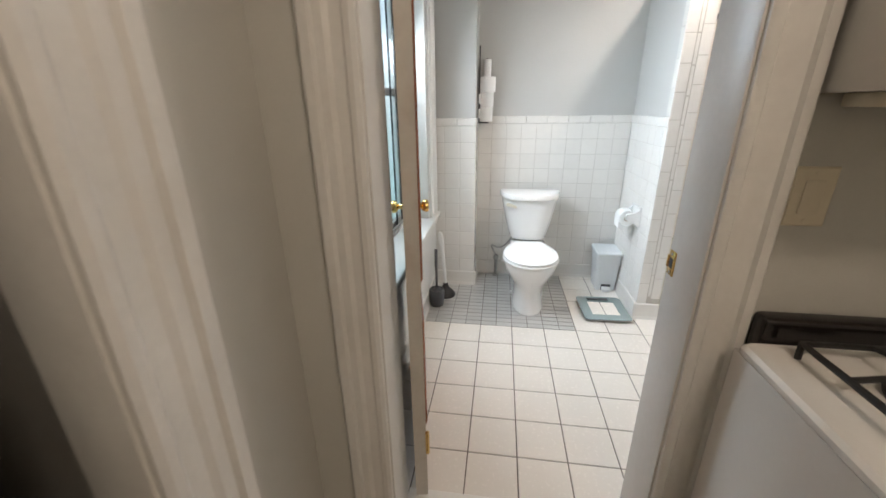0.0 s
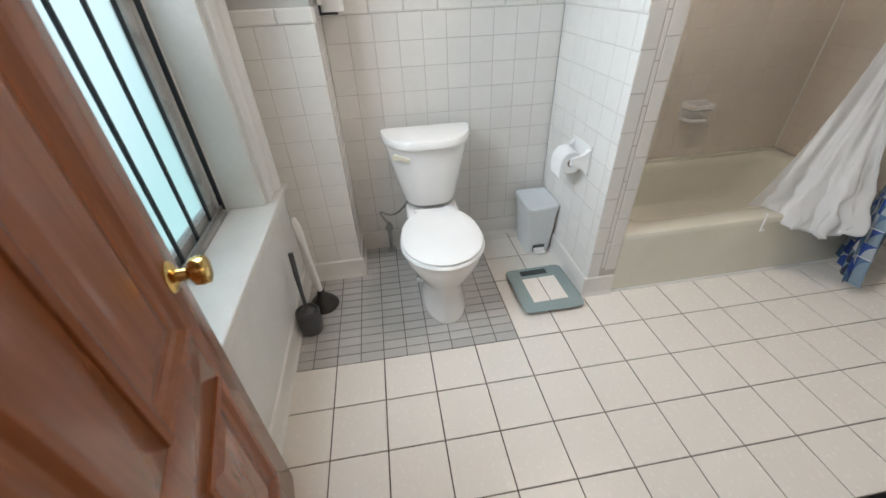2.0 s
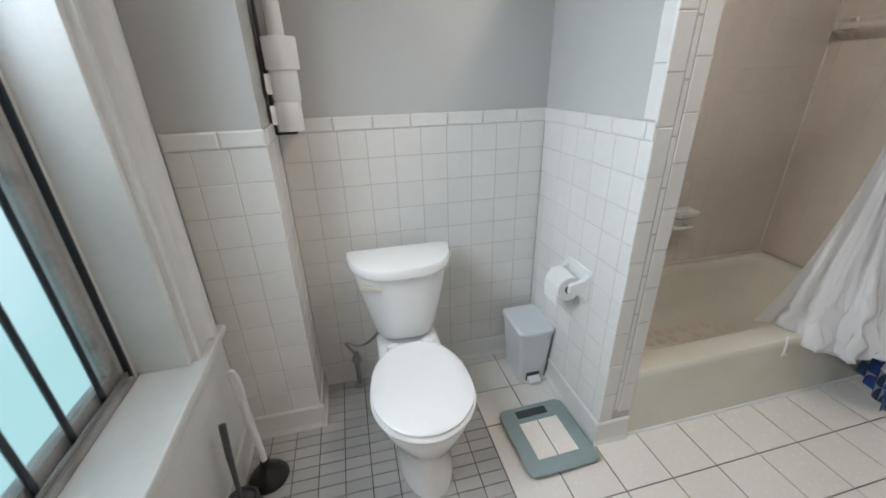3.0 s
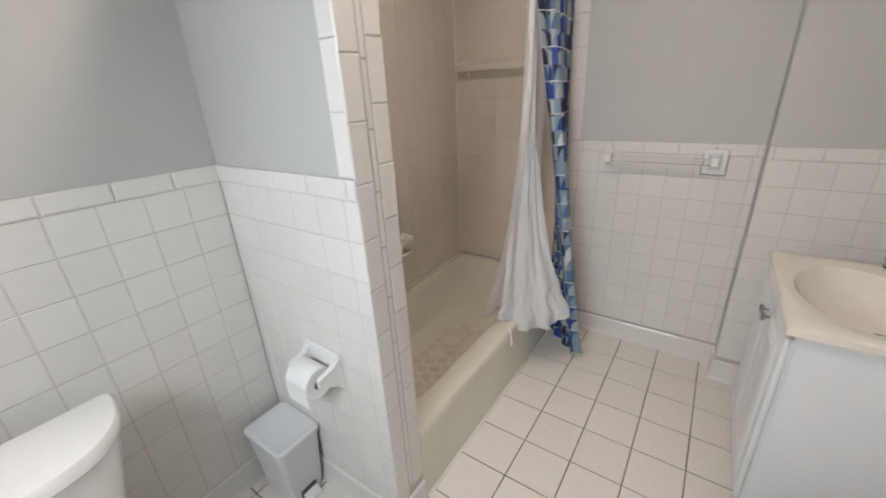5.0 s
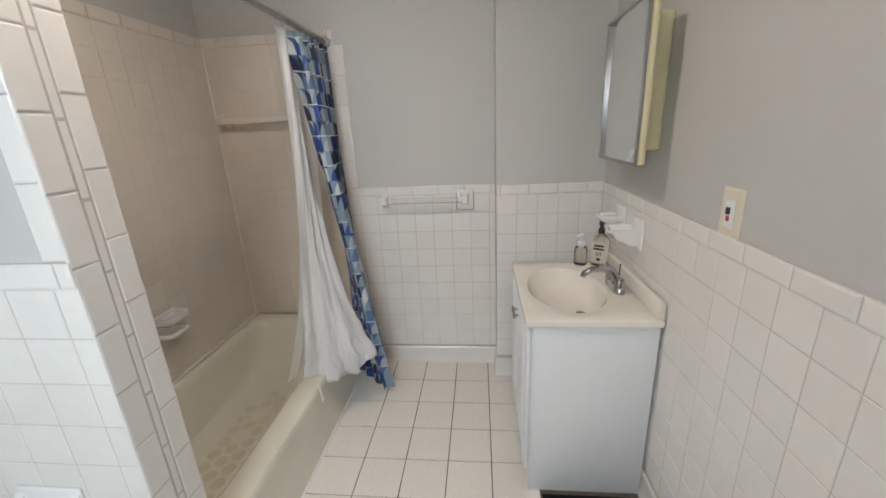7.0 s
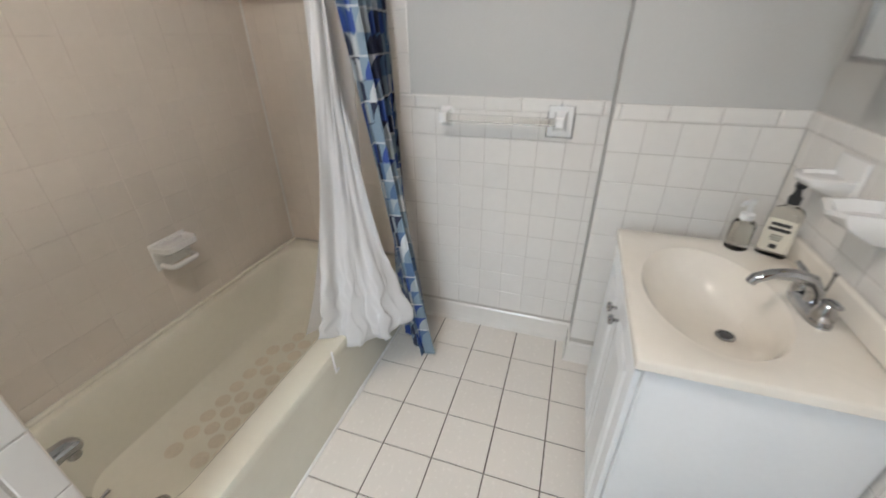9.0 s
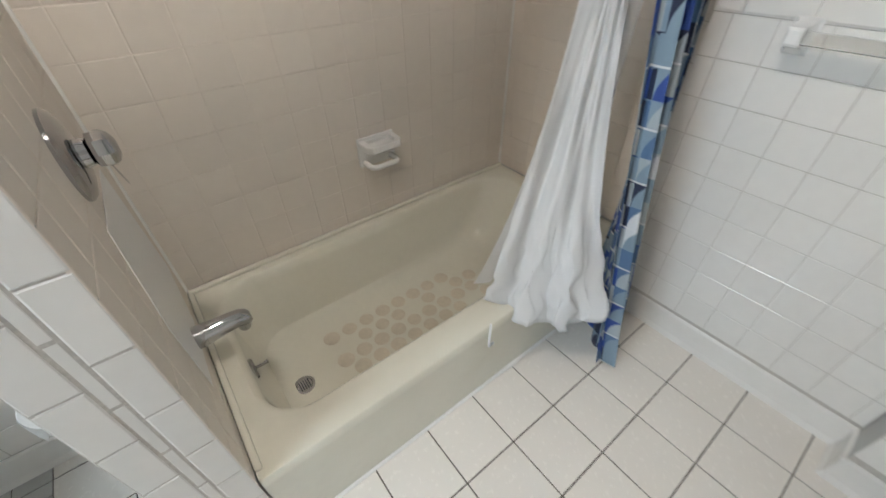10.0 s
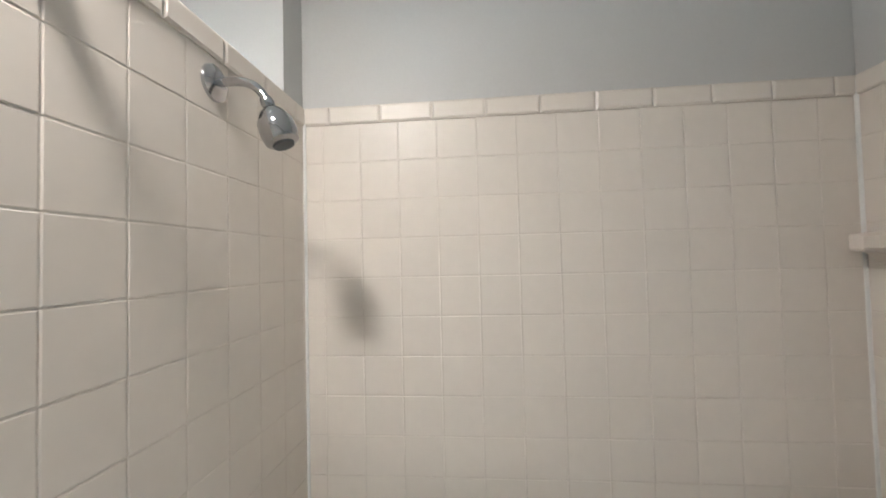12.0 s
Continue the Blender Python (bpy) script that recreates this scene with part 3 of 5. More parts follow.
part("cross_bar", box(-1.1425, -1.138, WIN_Y0 + 0.055, WIN_Y1 - 0.055, WIN_Z0 + 0.05, WIN_Z0 + 0.066, 0.001), M_STEEL, win)
# stool, apron, lining and casing
stool = structure("window_sill", box(-1.13, -0.945, WIN_Y0 - 0.20, 0.575, WIN_Z0 + 0.005, WIN_Z0 + 0.030, 0.006, 3), M_TRIM, "broad white painted window sill", "window sill")
part("apron", box(XW - T + 0.0005, -0.962, WIN_Y0 - 0.17, 0.55, WIN_Z0 - 0.045, WIN_Z0 + 0.004, 0.006), M_TRIM, stool)
part("lining", box(-1.134, XW - T, WIN_Y1 - 0.030, WIN_Y1 + 0.001, WIN_Z0 + 0.031, WIN_Z1, 0.002), M_TRIM, win)
part("lining", box(-1.134, XW - T, WIN_Y0 - 0.001, WIN_Y0 + 0.030, WIN_Z0 + 0.031, WIN_Z1, 0.002), M_TRIM, win)
part("lining", box(-1.134, XW - T, WIN_Y0 + 0.031, WIN_Y1 - 0.031, WIN_Z1 - 0.03, WIN_Z1 - 0.001, 0.002), M_TRIM, win)
WCAS = [(0, 0), (0.018, 0), (0.022, 0.008), (0.022, 0.02), (0.016, 0.028), (0.016, 0.10), (0.03, 0.112), (0.034, 0.13), (0.034, 0.15), (0.026, 0.162), (0, 0.162)]
part("casing", moulding(WCAS, (XW - T, WIN_Y1 - 0.005, WIN_Z0 + 0.031), (XW - T, WIN_Y1 - 0.005, WIN_Z1 + 0.12), (1, 0, 0), (0, 1, 0)), M_TRIM, win, "moulded white window casing")
part("casing", moulding(WCAS, (XW - T, WIN_Y0 + 0.005, WIN_Z0 + 0.031), (XW - T, WIN_Y0 + 0.005, WIN_Z1 + 0.12), (1, 0, 0), (0, -1, 0)), M_TRIM, win, "moulded white window casing")
part("casing", moulding(WCAS, (XW - T, WIN_Y0 + 0.006, WIN_Z1 - 0.005), (XW - T, WIN_Y1 - 0.006, WIN_Z1 - 0.005), (1, 0, 0), (0, 0, 1)), M_TRIM, win, "moulded white window casing")
structure("backdrop", box(-1.62, -1.6, -1.2, 1.6, -0.3, 3.2), M_OUTSIDE, "bright hazy garden daylight beyond the window", "backdrop")
# smooth white panel under the sill
structure("trim_panel", box(XW - T + 0.001, XW, YS, YP, 0.11, WIN_Z0 - 0.046, 0.0015), M_TRIM, "smooth white panel below the window sill", "panel")

# ---- wall tiles ----
GROUTS = {}


def tiled(wall, origin, u, a, b, start, z0, rows_from, rows, top, mat, grout, cap=True, pitch=TP):
    """Wainscot: grout bed, square tiles from rows_from downwards and a narrow cap course."""
    o, uu = Vector(origin), Vector(u)
    nrm = uu.cross(Vector(Z))
    bed = new("grout", tile_mesh(b - a - 0.002, top - z0 - 0.002, 0.0055, 0.0005, grout))
    m = Matrix((uu, Vector(Z), nrm)).transposed().to_4x4()
    m.translation = o - nrm * T + uu * (a + b) / 2 + Vector(Z) * (z0 + top) / 2
    bed.matrix_world = m
    bed.parent = wall
    zs = [rows_from - pitch * k for k in range(rows, -1, -1)]
    if zs[0] - z0 > 0.03:
        zs = [z0] + zs
    base = o - nrm * T
    lay(wall, "tile", base, u, Z, lines(a, b, start, pitch), zs, 0.0022, T, 0.0018, mat, wobble=0.00025)
    if cap:
        lay(wall, "cap_tile", base, u, Z, lines(a, b, start + 0.02, 0.152), [rows_from, top], 0.0022, T + 0.006, 0.006, mat)


COVE = [(0, 0), (0.020, 0), (0.017, 0.008), (0.012, 0.022), (0.010, 0.05), (0.010, 0.104), (0.005, 0.112), (0, 0.112)]


def baseboard(k, a, b, out, label="white glazed cove baseboard tiles"):
    o = Vector(out)
    return structure(f"baseboard_{k}", moulding(COVE, Vector(a) - o * 0.003, Vector(b) - o * 0.003, out, Z), M_WTILE, label, "baseboard")



# ---- bathtub ----


def rrect(x0, x1, y0, y1, z, r, n=8):
    """A rounded rectangle ring."""
    pts = []
    for cx, cy, a0 in ((x1 - r, y1 - r, 0), (x0 + r, y1 - r, 90), (x0 + r, y0 + r, 180), (x1 - r, y0 + r, 270)):
        for i in range(n + 1):
            a = radians(a0 + 90 * i / n)
            pts.append((cx + r * math.cos(a), cy + r * math.sin(a), z))
    return pts


RIM = 0.335
tub = thing("bathtub", "cream enamel alcove bathtub with worn grip spots", "bathtub", (XQ, 0.21, 0))
TL, TW = XF - XQ, YT - 0.21
n = 8
shell = loft([
    rrect(0.002, TL - 0.002, 0.003, TW - 0.003, 0.001, 0.003, n), rrect(0.002, TL - 0.002, 0.003, TW - 0.003, 0.06, 0.004, n), rrect(0.002, TL - 0.002, 0.002, TW - 0.003, RIM - 0.035, 0.006, n),
    rrect(0.002, TL - 0.002, 0.001, TW - 0.003, RIM - 0.012, 0.008, n), rrect(0.002, TL - 0.002, 0.008, TW - 0.003, RIM - 0.002, 0.01, n), rrect(0.006, TL - 0.006, 0.02, TW - 0.006, RIM, 0.012, n),
    rrect(0.060, TL - 0.070, 0.105, TW - 0.050, RIM - 0.002, 0.13, n), rrect(0.068, TL - 0.080, 0.116, TW - 0.058, RIM - 0.010, 0.13, n), rrect(0.078, TL - 0.10, 0.128, TW - 0.068, RIM - 0.05, 0.13, n),
    rrect(0.10, TL - 0.20, 0.150, TW - 0.09, 0.13, 0.13, n), rrect(0.125, TL - 0.26, 0.17, TW - 0.11, 0.075, 0.12, n), rrect(0.17, TL - 0.32, 0.20, TW - 0.15, 0.052, 0.10, n), rrect(0.30, TL - 0.45, 0.26, TW - 0.22, 0.048, 0.06, n)], cap0=False)
part("shell", shell, M_TUB, tub)
part("flange", box(0.004, TL - 0.004, TW - 0.024, TW - 0.002, RIM - 0.004, RIM + 0.012, 0.006, 3), M_TUB, tub, "raised enamel lip along the wall")
part("flange", box(0.002, 0.020, 0.03, TW - 0.025, RIM - 0.004, RIM + 0.014, 0.006, 3), M_TUB, tub, "raised enamel lip along the wall")
# worn non-slip spots on the tub floor
for i in range(9):
    for j in range(5):
        x, y = 0.36 + 0.078 * i + (0.039 if j % 2 else 0), 0.255 + 0.062 * j
        if x > TL - 0.42 or rng.random() < 0.10:
            continue
        r = 0.029 + 0.004 * rng.random()
        part("grip_spot", loft([oval(x, y, 0.0492, r, r, 14), oval(x, y, 0.0502, r * 0.93, r * 0.93, 14)], cap0=False), M_STAIN, tub)
drain = part("drain", turned([(0.036, 0.049), (0.036, 0.053), (0.028, 0.0545), (0.026, 0.052)], 24, at=(0.195, 0.375, 0.0)), M_CHROME, tub, "chrome drain with dark slots")
for a in range(5):
    part("slot", box(0.195 - 0.018 + 0.008 * a, 0.195 - 0.0145 + 0.008 * a, 0.355, 0.395, 0.0525, 0.0532), M_BLACK, drain)
over = part("overflow_plate", turned([(0.034, 0.078), (0.036, 0.084), (0.030, 0.090), (0.0, 0.091)], 24, "X", (0, 0.375, 0.262), cap1=False), M_CHROME, tub, "round chrome overflow plate")
part("lever", tube([(0.09, 0.375, 0.262), (0.115, 0.375, 0.262), (0.128, 0.375, 0.264)], [0.005, 0.005, 0.007]), M_CHROME, over)
part("caulk", tube([(0.012, 0.001, 0.0015), (0.35, 0.0, 0.0015), (0.8, 0.001, 0.0015), (0.86, -0.002, 0.002), (0.92, 0.001, 0.0015), (1.2, 0.0, 0.0015), (TL - 0.01, 0.001, 0.0015)], [0.008, 0.007, 0.008, 0.011, 0.008, 0.007, 0.008], 8), M_CAULK, tub, "lumpy white caulk bead along the floor")

# ---- tub fittings ----
spout = thing("tub_spout", "chrome tub spout on beige tile", "tub spout", (XQ, 0.595, 0.470))
rings = []
for x, cz, ry, rz in ((0.0, 0, 0.030, 0.032), (0.012, 0, 0.031, 0.033), (0.05, 0.002, 0.028, 0.029), (0.09, 0.004, 0.025, 0.026), (0.118, 0.002, 0.024, 0.025), (0.135, -0.004, 0.022, 0.022), (0.143, -0.008, 0.014, 0.014)):
    rings.append([(x, ry * math.cos(2 * math.pi * k / 20), cz + rz * math.sin(2 * math.pi * k / 20)) for k in range(20)])
part("body", loft(rings), M_CHROME, spout)
part("nozzle", turned([(0.015, -0.040), (0.017, -0.036), (0.018, -0.01)], 18, at=(0.118, 0, 0)), M_CHROME, spout)
valve = thing("shower_valve", "round chrome shower valve with lever handle", "shower valve", (XQ, 0.562, 1.006))
part("escutcheon", turned([(0.080, 0.0), (0.080, 0.006), (0.072, 0.014), (0.05, 0.021), (0.03, 0.022)], 36, "X"), M_CHROME, valve)
part("sleeve", turned([(0.026, 0.02), (0.024, 0.034), (0.018, 0.036)], 24, "X"), M_CHROME, valve)
part("handle", turned([(0.020, 0.035), (0.031, 0.040), (0.033, 0.060), (0.027, 0.070), (0.014, 0.076)], 8, "X"), M_CHROME, valve)
part("lever", loft([[(x, y0 + dy, z0 + dz) for dy, dz in ((-w, 0), (0, w * 0.6), (w, 0), (0, -w * 0.6))] for x, y0, z0, w in ((0.05, 0.004, -0.02, 0.009), (0.055, 0.008, -0.05, 0.010), (0.06, 0.010, -0.075, 0.008))]), M_CHROME, valve)
patch = thing("vinyl_patch", "white peeling adhesive patch stuck on beige tile", "wall patch", (XQ, 0.65, 0.66))
part("sheet", loft([[(x, y, z) for y, z in ((-0.165, 0.235), (0.17, 0.215), (0.255, -0.15), (0.10, -0.255), (-0.22, -0.20), (-0.235, 0.03))] for x in (0.0007, 0.0022)]), M_WPLAST, patch, smooth=False)
shower = thing("wall_shower", "chrome shower head on a bent wall arm", "shower head", (XQ, 0.578, 1.912))
part("flange", turned([(0.036, 0.0), (0.035, 0.006), (0.022, 0.014), (0.011, 0.016)], 28, "X"), M_CHROME, shower)
part("arm", tube([(0.008, 0, 0), (0.04, 0, 0.001)] + arc((0.05, 0, 0.0), (0.085, 0, -0.002), (0.105, 0, -0.036), 8), 0.0085, 14), M_CHROME, shower)
axis_dir = Vector((0.36, 0.0, -0.93)).normalized()
head_pts = [Vector((0.105, 0, -0.036)) + axis_dir * d for d in (0.0, 0.01, 0.016, 0.022, 0.030, 0.05, 0.075, 0.092, 0.097)]
part("ball_joint", tube(head_pts[:4], [0.011, 0.013, 0.012, 0.010], 16), M_CHROME, shower)
part("head", tube(head_pts[3:], [0.013, 0.022, 0.033, 0.035, 0.031, 0.022], 24), M_CHROME, shower)
part("nozzle", tube([head_pts[8] - axis_dir * 0.001, head_pts[8] + axis_dir * 0.004], [0.021, 0.019], 20), M_DARKG, shower, "dark spray face")

soap = thing("soap_dish", "white ceramic soap dish with grab bar on beige tile", "soap dish", (1.337, YT, 0.642))
part("back_plate", box(-0.080, 0.080, -0.012, -0.0005, -0.068, 0.05, 0.006, 3), M_PORC, soap)
part("tray", loft([[(x * s, y * q - o, z) for x, y in ((-0.078, -0.008), (-0.074, -0.075), (-0.058, -0.095), (0.058, -0.095), (0.074, -0.075), (0.078, -0.008))] for s, q, o, z in ((0.82, 0.8, 0.0, 0.004), (0.98, 0.98, 0.0, 0.016), (1.0, 1.0, 0.0, 0.038), (0.96, 0.97, 0.0005, 0.042), (0.70, 0.62, 0.016, 0.041), (0.64, 0.55, 0.019, 0.026))]), M_PORC, soap)
part("grab_bar", tube([(-0.058, -0.006, -0.050)] + arc((-0.058, -0.05, -0.050), (-0.055, -0.075, -0.050), (-0.03, -0.075, -0.050), 6) + [(0.03, -0.075, -0.050)] + arc((0.03, -0.075, -0.050), (0.055, -0.075, -0.050), (0.058, -0.05, -0.050), 6)[1:] + [(0.058, -0.006, -0.050)], 0.011, 12), M_PORC, soap)


def towel_bar(label, loc, rz, length, bar_mat, plates, end_mat):
    """Ceramic end posts on square plates with a bar between them; along local x, out to local -y."""
    t = thing("towel_bar", label, "towel bar", loc, rz)
    for k, x in enumerate((0.0, length)):
        s = plates[k]
        if s > 0.09:
            part("mount_rim", box(x - s / 2 - 0.005, x + s / 2 + 0.005, -0.006, -0.0004, -s * 0.68 - 0.005, s * 0.55 + 0.005, 0.002), M_STEEL, t, "grey mounting rim")
        part("plate", box(x - s / 2, x + s / 2, -0.012, -0.0005, -s * 0.68, s * 0.55, 0.005, 3), end_mat, t)
        part("post", loft([[(x + a * w, -d, c + b * h) for a, b in ((-1, -1), (1, -1), (1, 1), (-1, 1))] for d, w, h, c in ((0.011, 0.026, 0.040, -0.004), (0.03, 0.018, 0.030, 0.0), (0.055, 0.017, 0.022, 0.002), (0.078, 0.017, 0.020, 0.002), (0.084, 0.012, 0.014, 0.002))]), end_mat, t)
    part("bar", box(0.012, length - 0.012, -0.078, -0.052, -0.013, 0.015, 0.003), bar_mat, t)
    return t


towel_bar("clear acrylic towel bar with white ceramic ends", (XG, -0.018, 1.092), -90, 0.462, M_ACRYL, (0.06, 0.095), M_PORC)
towel_bar("beige ceramic towel bar on the tiled tub end wall", (XF, 0.905, 1.575), -90, 0.56, M_BTILE, (0.075, 0.075), M_BTILE)

# ---- shower curtain on its rod ----
rod = thing("curtain_rod", "dark metal shower curtain rod", "curtain rod", (XQ, 0.255, 1.955))
part("rod", tube([(0.002, 0, 0), (TL - 0.002, 0, 0)], 0.0125, 16), M_STEEL, rod)
part("flange", turned([(0.03, 0.0005), (0.028, 0.012), (0.016, 0.02)], 20, "X"), M_STEEL, rod)
part("flange", turned([(0.016, TL - 0.02), (0.028, TL - 0.012), (0.03, TL - 0.0005)], 20, "X"), M_STEEL, rod)


def cloth(top, bottom, z_top, folds, amp_top, amp_bot, cols, rows, width, bow, seed, hem=None):
    """A pleated cloth between a top line and a bottom line (each two points x, y), with its pattern coordinates."""
    r = random.Random(seed)
    ph = [r.uniform(0, 6.28) for _ in range(6)]
    bm = bmesh.new()
    uvl = bm.loops.layers.uv.new("UVMap")
    grid, coords = [], {}
    for j in range(rows + 1):
        s = j / rows
        row = []
        for i in range(cols + 1):
            c = i / cols
            tx, ty = top[0][0] + (top[1][0] - top[0][0]) * c, top[0][1] + (top[1][1] - top[0][1]) * c
            bx, by, bz = [bottom[0][k] + (bottom[1][k] - bottom[0][k]) * c for k in range(3)]
            e = s ** bow
            amp = amp_top + (amp_bot - amp_top) * s
            w = math.sin(2 * math.pi * folds * c + ph[0] + 0.7 * math.sin(3 * s + ph[1])) + 0.35 * math.sin(2 * math.pi * folds * 2.1 * c + ph[2] + 2 * s)
            q = 0.5 * math.sin(2 * math.pi * folds * 0.5 * c + ph[3] + 4 * s) * s
            x, y, z = tx + (bx - tx) * e, ty + (by - ty) * e, z_top + (bz - z_top) * s
            dirx, diry = top[1][0] - top[0][0], top[1][1] - top[0][1]
            L = math.hypot(dirx, diry) or 1
            x += -diry / L * amp * (w + q) + dirx / L * amp * 0.5 * math.cos(2 * math.pi * folds * c + ph[4])
            y += dirx / L * amp * (w + q)
            if hem:
                x, y, z = hem(x, y, z, c, s)
            v = bm.verts.new((x, y, z))
            coords[v] = (c * width, (1 - s) * 1.9)
            row.append(v)
        grid.append(row)
    for a, b in zip(grid, grid[1:]):
        for i in range(cols):
            f = bm.faces.new((a[i], a[i + 1], b[i + 1], b[i]))
            for lp in f.loops:
                lp[uvl].uv = coords[lp.vert]
    return bm


curtain = thing("shower_curtain", "blue, navy and grey patterned shower curtain pushed aside", "shower curtain", (1.80, 0.18, 0))
cur = part("cloth", cloth(((-0.185, 0.07), (0.225, 0.08)), ((-0.165, -0.215, 0.05), (0.05, -0.02, 0.035)), 1.925, 6, 0.024, 0.028, 120, 80, 1.7, 1.15, 3), M_PRINT, curtain)
liner = thing("shower_curtain_liner", "white vinyl shower liner bunched over the tub edge", "curtain liner", (1.612, 0.285, 0))


def liner_hem(x, y, z, c, s):
    """The lower end of the liner is thrown forward over the tub's edge in a crumpled fold."""
    k = max(0.0, (s - 0.80) / 0.20)
    wob = noise.noise(Vector((c * 4, s * 5, 0.3))) * 0.065 * min(1, s * 1.5)
    pleat = noise.noise(Vector((c * 11 + s * 3, s * 2.2, 5.1))) * 0.009 * min(1, s * 2)
    fine = noise.noise(Vector((c * 15, s * 26, 1.3))) * 0.030 * k
    droop = 0.060 * k * k * math.sin(math.pi * min(1, c * 1.05)) ** 0.8
    return x + wob + fine + pleat, y - 0.03 * k - 0.05 * droop / 0.06 * (1 - c) + wob * 0.7 - fine + pleat * 0.6, z - droop + (0.010 * math.sin(4 * c + 2) + 0.016 * noise.noise(Vector((c * 9, 4.0, s * 12)))) * k


lin = part("sheet", cloth(((-0.045, 0.0), (0.035, -0.02)), ((-0.30, 0.035, 0.345), (-0.02, -0.240, 0.335)), 1.93, 1.0, 0.008, 0.006, 90, 110, 1.2, 2.7, 11, liner_hem), M_LINER, liner)
part("sheet", cloth(((-0.05, 0.0), (0.15, 0.0)), ((-0.22, 0.16, 0.27), (0.03, -0.02, 0.34)), 1.93, 1.3, 0.012, 0.02, 50, 60, 0.8, 2.6, 17), M_LINER, liner)
part("tie", tube(arc((-0.36, -0.085, 0.37), (-0.40, -0.12, 0.33), (-0.375, -0.10, 0.285), 8) + [Vector((-0.355, -0.10, 0.29))], 0.004, 8), M_LINER, liner, "small white hem tie")
for cl in (cur, lin):
    sol = cl.modifiers.new("thickness", "SOLIDIFY")
    sol.thickness = 0.0012
for k in range(9):
    x = 1.545 + 0.05 * k
    ring = thing("curtain_ring", "wire curtain ring on the rod", "curtain ring", (x, 0.255, 1.955), group="curtain rings on the rod")
    part("wire", tube([(0.004 * math.sin(a * 3 + k), 0.021 * math.sin(a), -0.008 + 0.026 * math.cos(a)) for a in (2 * math.pi * i / 16 for i in range(17))], 0.0018, 6), M_STEEL, ring)

# ---- toilet ----
toilet = thing("toilet", "white porcelain toilet with closed plastic seat", "toilet", (-0.285, YB - 0.072, 0))


def egg(z, half, front, back, n=40, squash=2.3):
    """A bowl outline: rounded to the front (-y), squarer behind."""
    pts = []
    mid = -(front + back) / 2 - 0.03
    for i in range(n):
        a = 2 * math.pi * i / n
        c, s = math.cos(a), math.sin(a)
        if s < 0:
            pts.append((half * c, mid + s * (front + mid), z))
        else:
            pts.append((half * math.copysign(abs(c) ** (2 / squash), c), mid + abs(s) ** (2 / squash) * (-back - mid), z))
    return pts


part("pedestal", loft([egg(0.0, 0.108, 0.64, 0.16), egg(0.015, 0.107, 0.638, 0.16), egg(0.06, 0.100, 0.625, 0.16), egg(0.15, 0.098, 0.62, 0.17), egg(0.20, 0.112, 0.635, 0.18), egg(0.25, 0.145, 0.665, 0.19), egg(0.30, 0.168, 0.685, 0.20), egg(0.335, 0.176, 0.693, 0.20), egg(0.352, 0.174, 0.690, 0.20)]), M_PORC, toilet)
part("rear_deck", box(-0.135, 0.135, -0.30, -0.055, 0.22, 0.358, 0.02, 3), M_PORC, toilet)
seat = part("seat", loft([egg(0.354, 0.176, 0.690, 0.225), egg(0.358, 0.185, 0.700, 0.222), egg(0.368, 0.187, 0.702, 0.222), egg(0.376, 0.182, 0.696, 0.224), egg(0.377, 0.15, 0.65, 0.25)]), M_SEAT, toilet, "white plastic seat ring")
part("lid", loft([egg(0.378, 0.176, 0.688, 0.228), egg(0.381, 0.181, 0.693, 0.226), egg(0.389, 0.181, 0.693, 0.226), egg(0.396, 0.172, 0.68, 0.232), egg(0.399, 0.13, 0.61, 0.27), egg(0.400, 0.05, 0.50, 0.35)]), M_SEAT, toilet, "closed white lid")
for x in (-0.075, 0.075):
    part("hinge", turned([(0.014, -0.022), (0.016, -0.014), (0.016, 0.014), (0.014, 0.022)], 14, "X", (x, -0.213, 0.372)), M_SEAT, toilet)


def tank_ring(z, half, front, n=28):
    """Flat back, bowed front."""
    pts = [(half, -0.012, z), (half, -0.03, z)]
    for i in range(n + 1):
        c = 1 - 2 * i / n
        pts.append((half * c, -0.045 - (front - 0.045) * (1 - abs(c) ** 3.2) ** 0.62, z))
    return pts + [(-half, -0.03, z), (-half, -0.012, z)]


part("tank", loft([tank_ring(0.380, 0.128, 0.17), tank_ring(0.390, 0.140, 0.19), tank_ring(0.435, 0.152, 0.20), tank_ring(0.55, 0.180, 0.212), tank_ring(0.66, 0.203, 0.222), tank_ring(0.692, 0.206, 0.224)]), M_PORC, toilet)
part("tank_lid", loft([tank_ring(0.693, 0.205, 0.222), tank_ring(0.696, 0.217, 0.238), tank_ring(0.702, 0.221, 0.243), tank_ring(0.724, 0.221, 0.243), tank_ring(0.735, 0.215, 0.235), tank_ring(0.739, 0.199, 0.215)]), M_PORC, toilet, "domed tank lid")
lever = part("flush_lever", turned([(0.013, -0.012), (0.015, -0.004), (0.013, 0.003)], 16, "Y", (-0.160, -0.178, 0.657)), M_IVORY, toilet, "yellowed plastic flush lever")
part("arm", loft([[(x, y + a, 0.657 + dz + b) for a, b in ((-0.005, -h), (0.004, -h), (0.004, h), (-0.005, h))] for x, y, dz, h in ((-0.170, -0.190, 0.0, 0.010), (-0.150, -0.196, 0.0, 0.011), (-0.120, -0.206, -0.006, 0.010), (-0.098, -0.214, -0.012, 0.008))]), M_IVORY, lever)
for x in (-0.085, 0.085):
    part("bolt_cap", turned([(0.013, 0), (0.013, 0.008), (0.008, 0.016)], 14, at=(x * 1.32, -0.30, 0.0)), M_PORC, toilet)
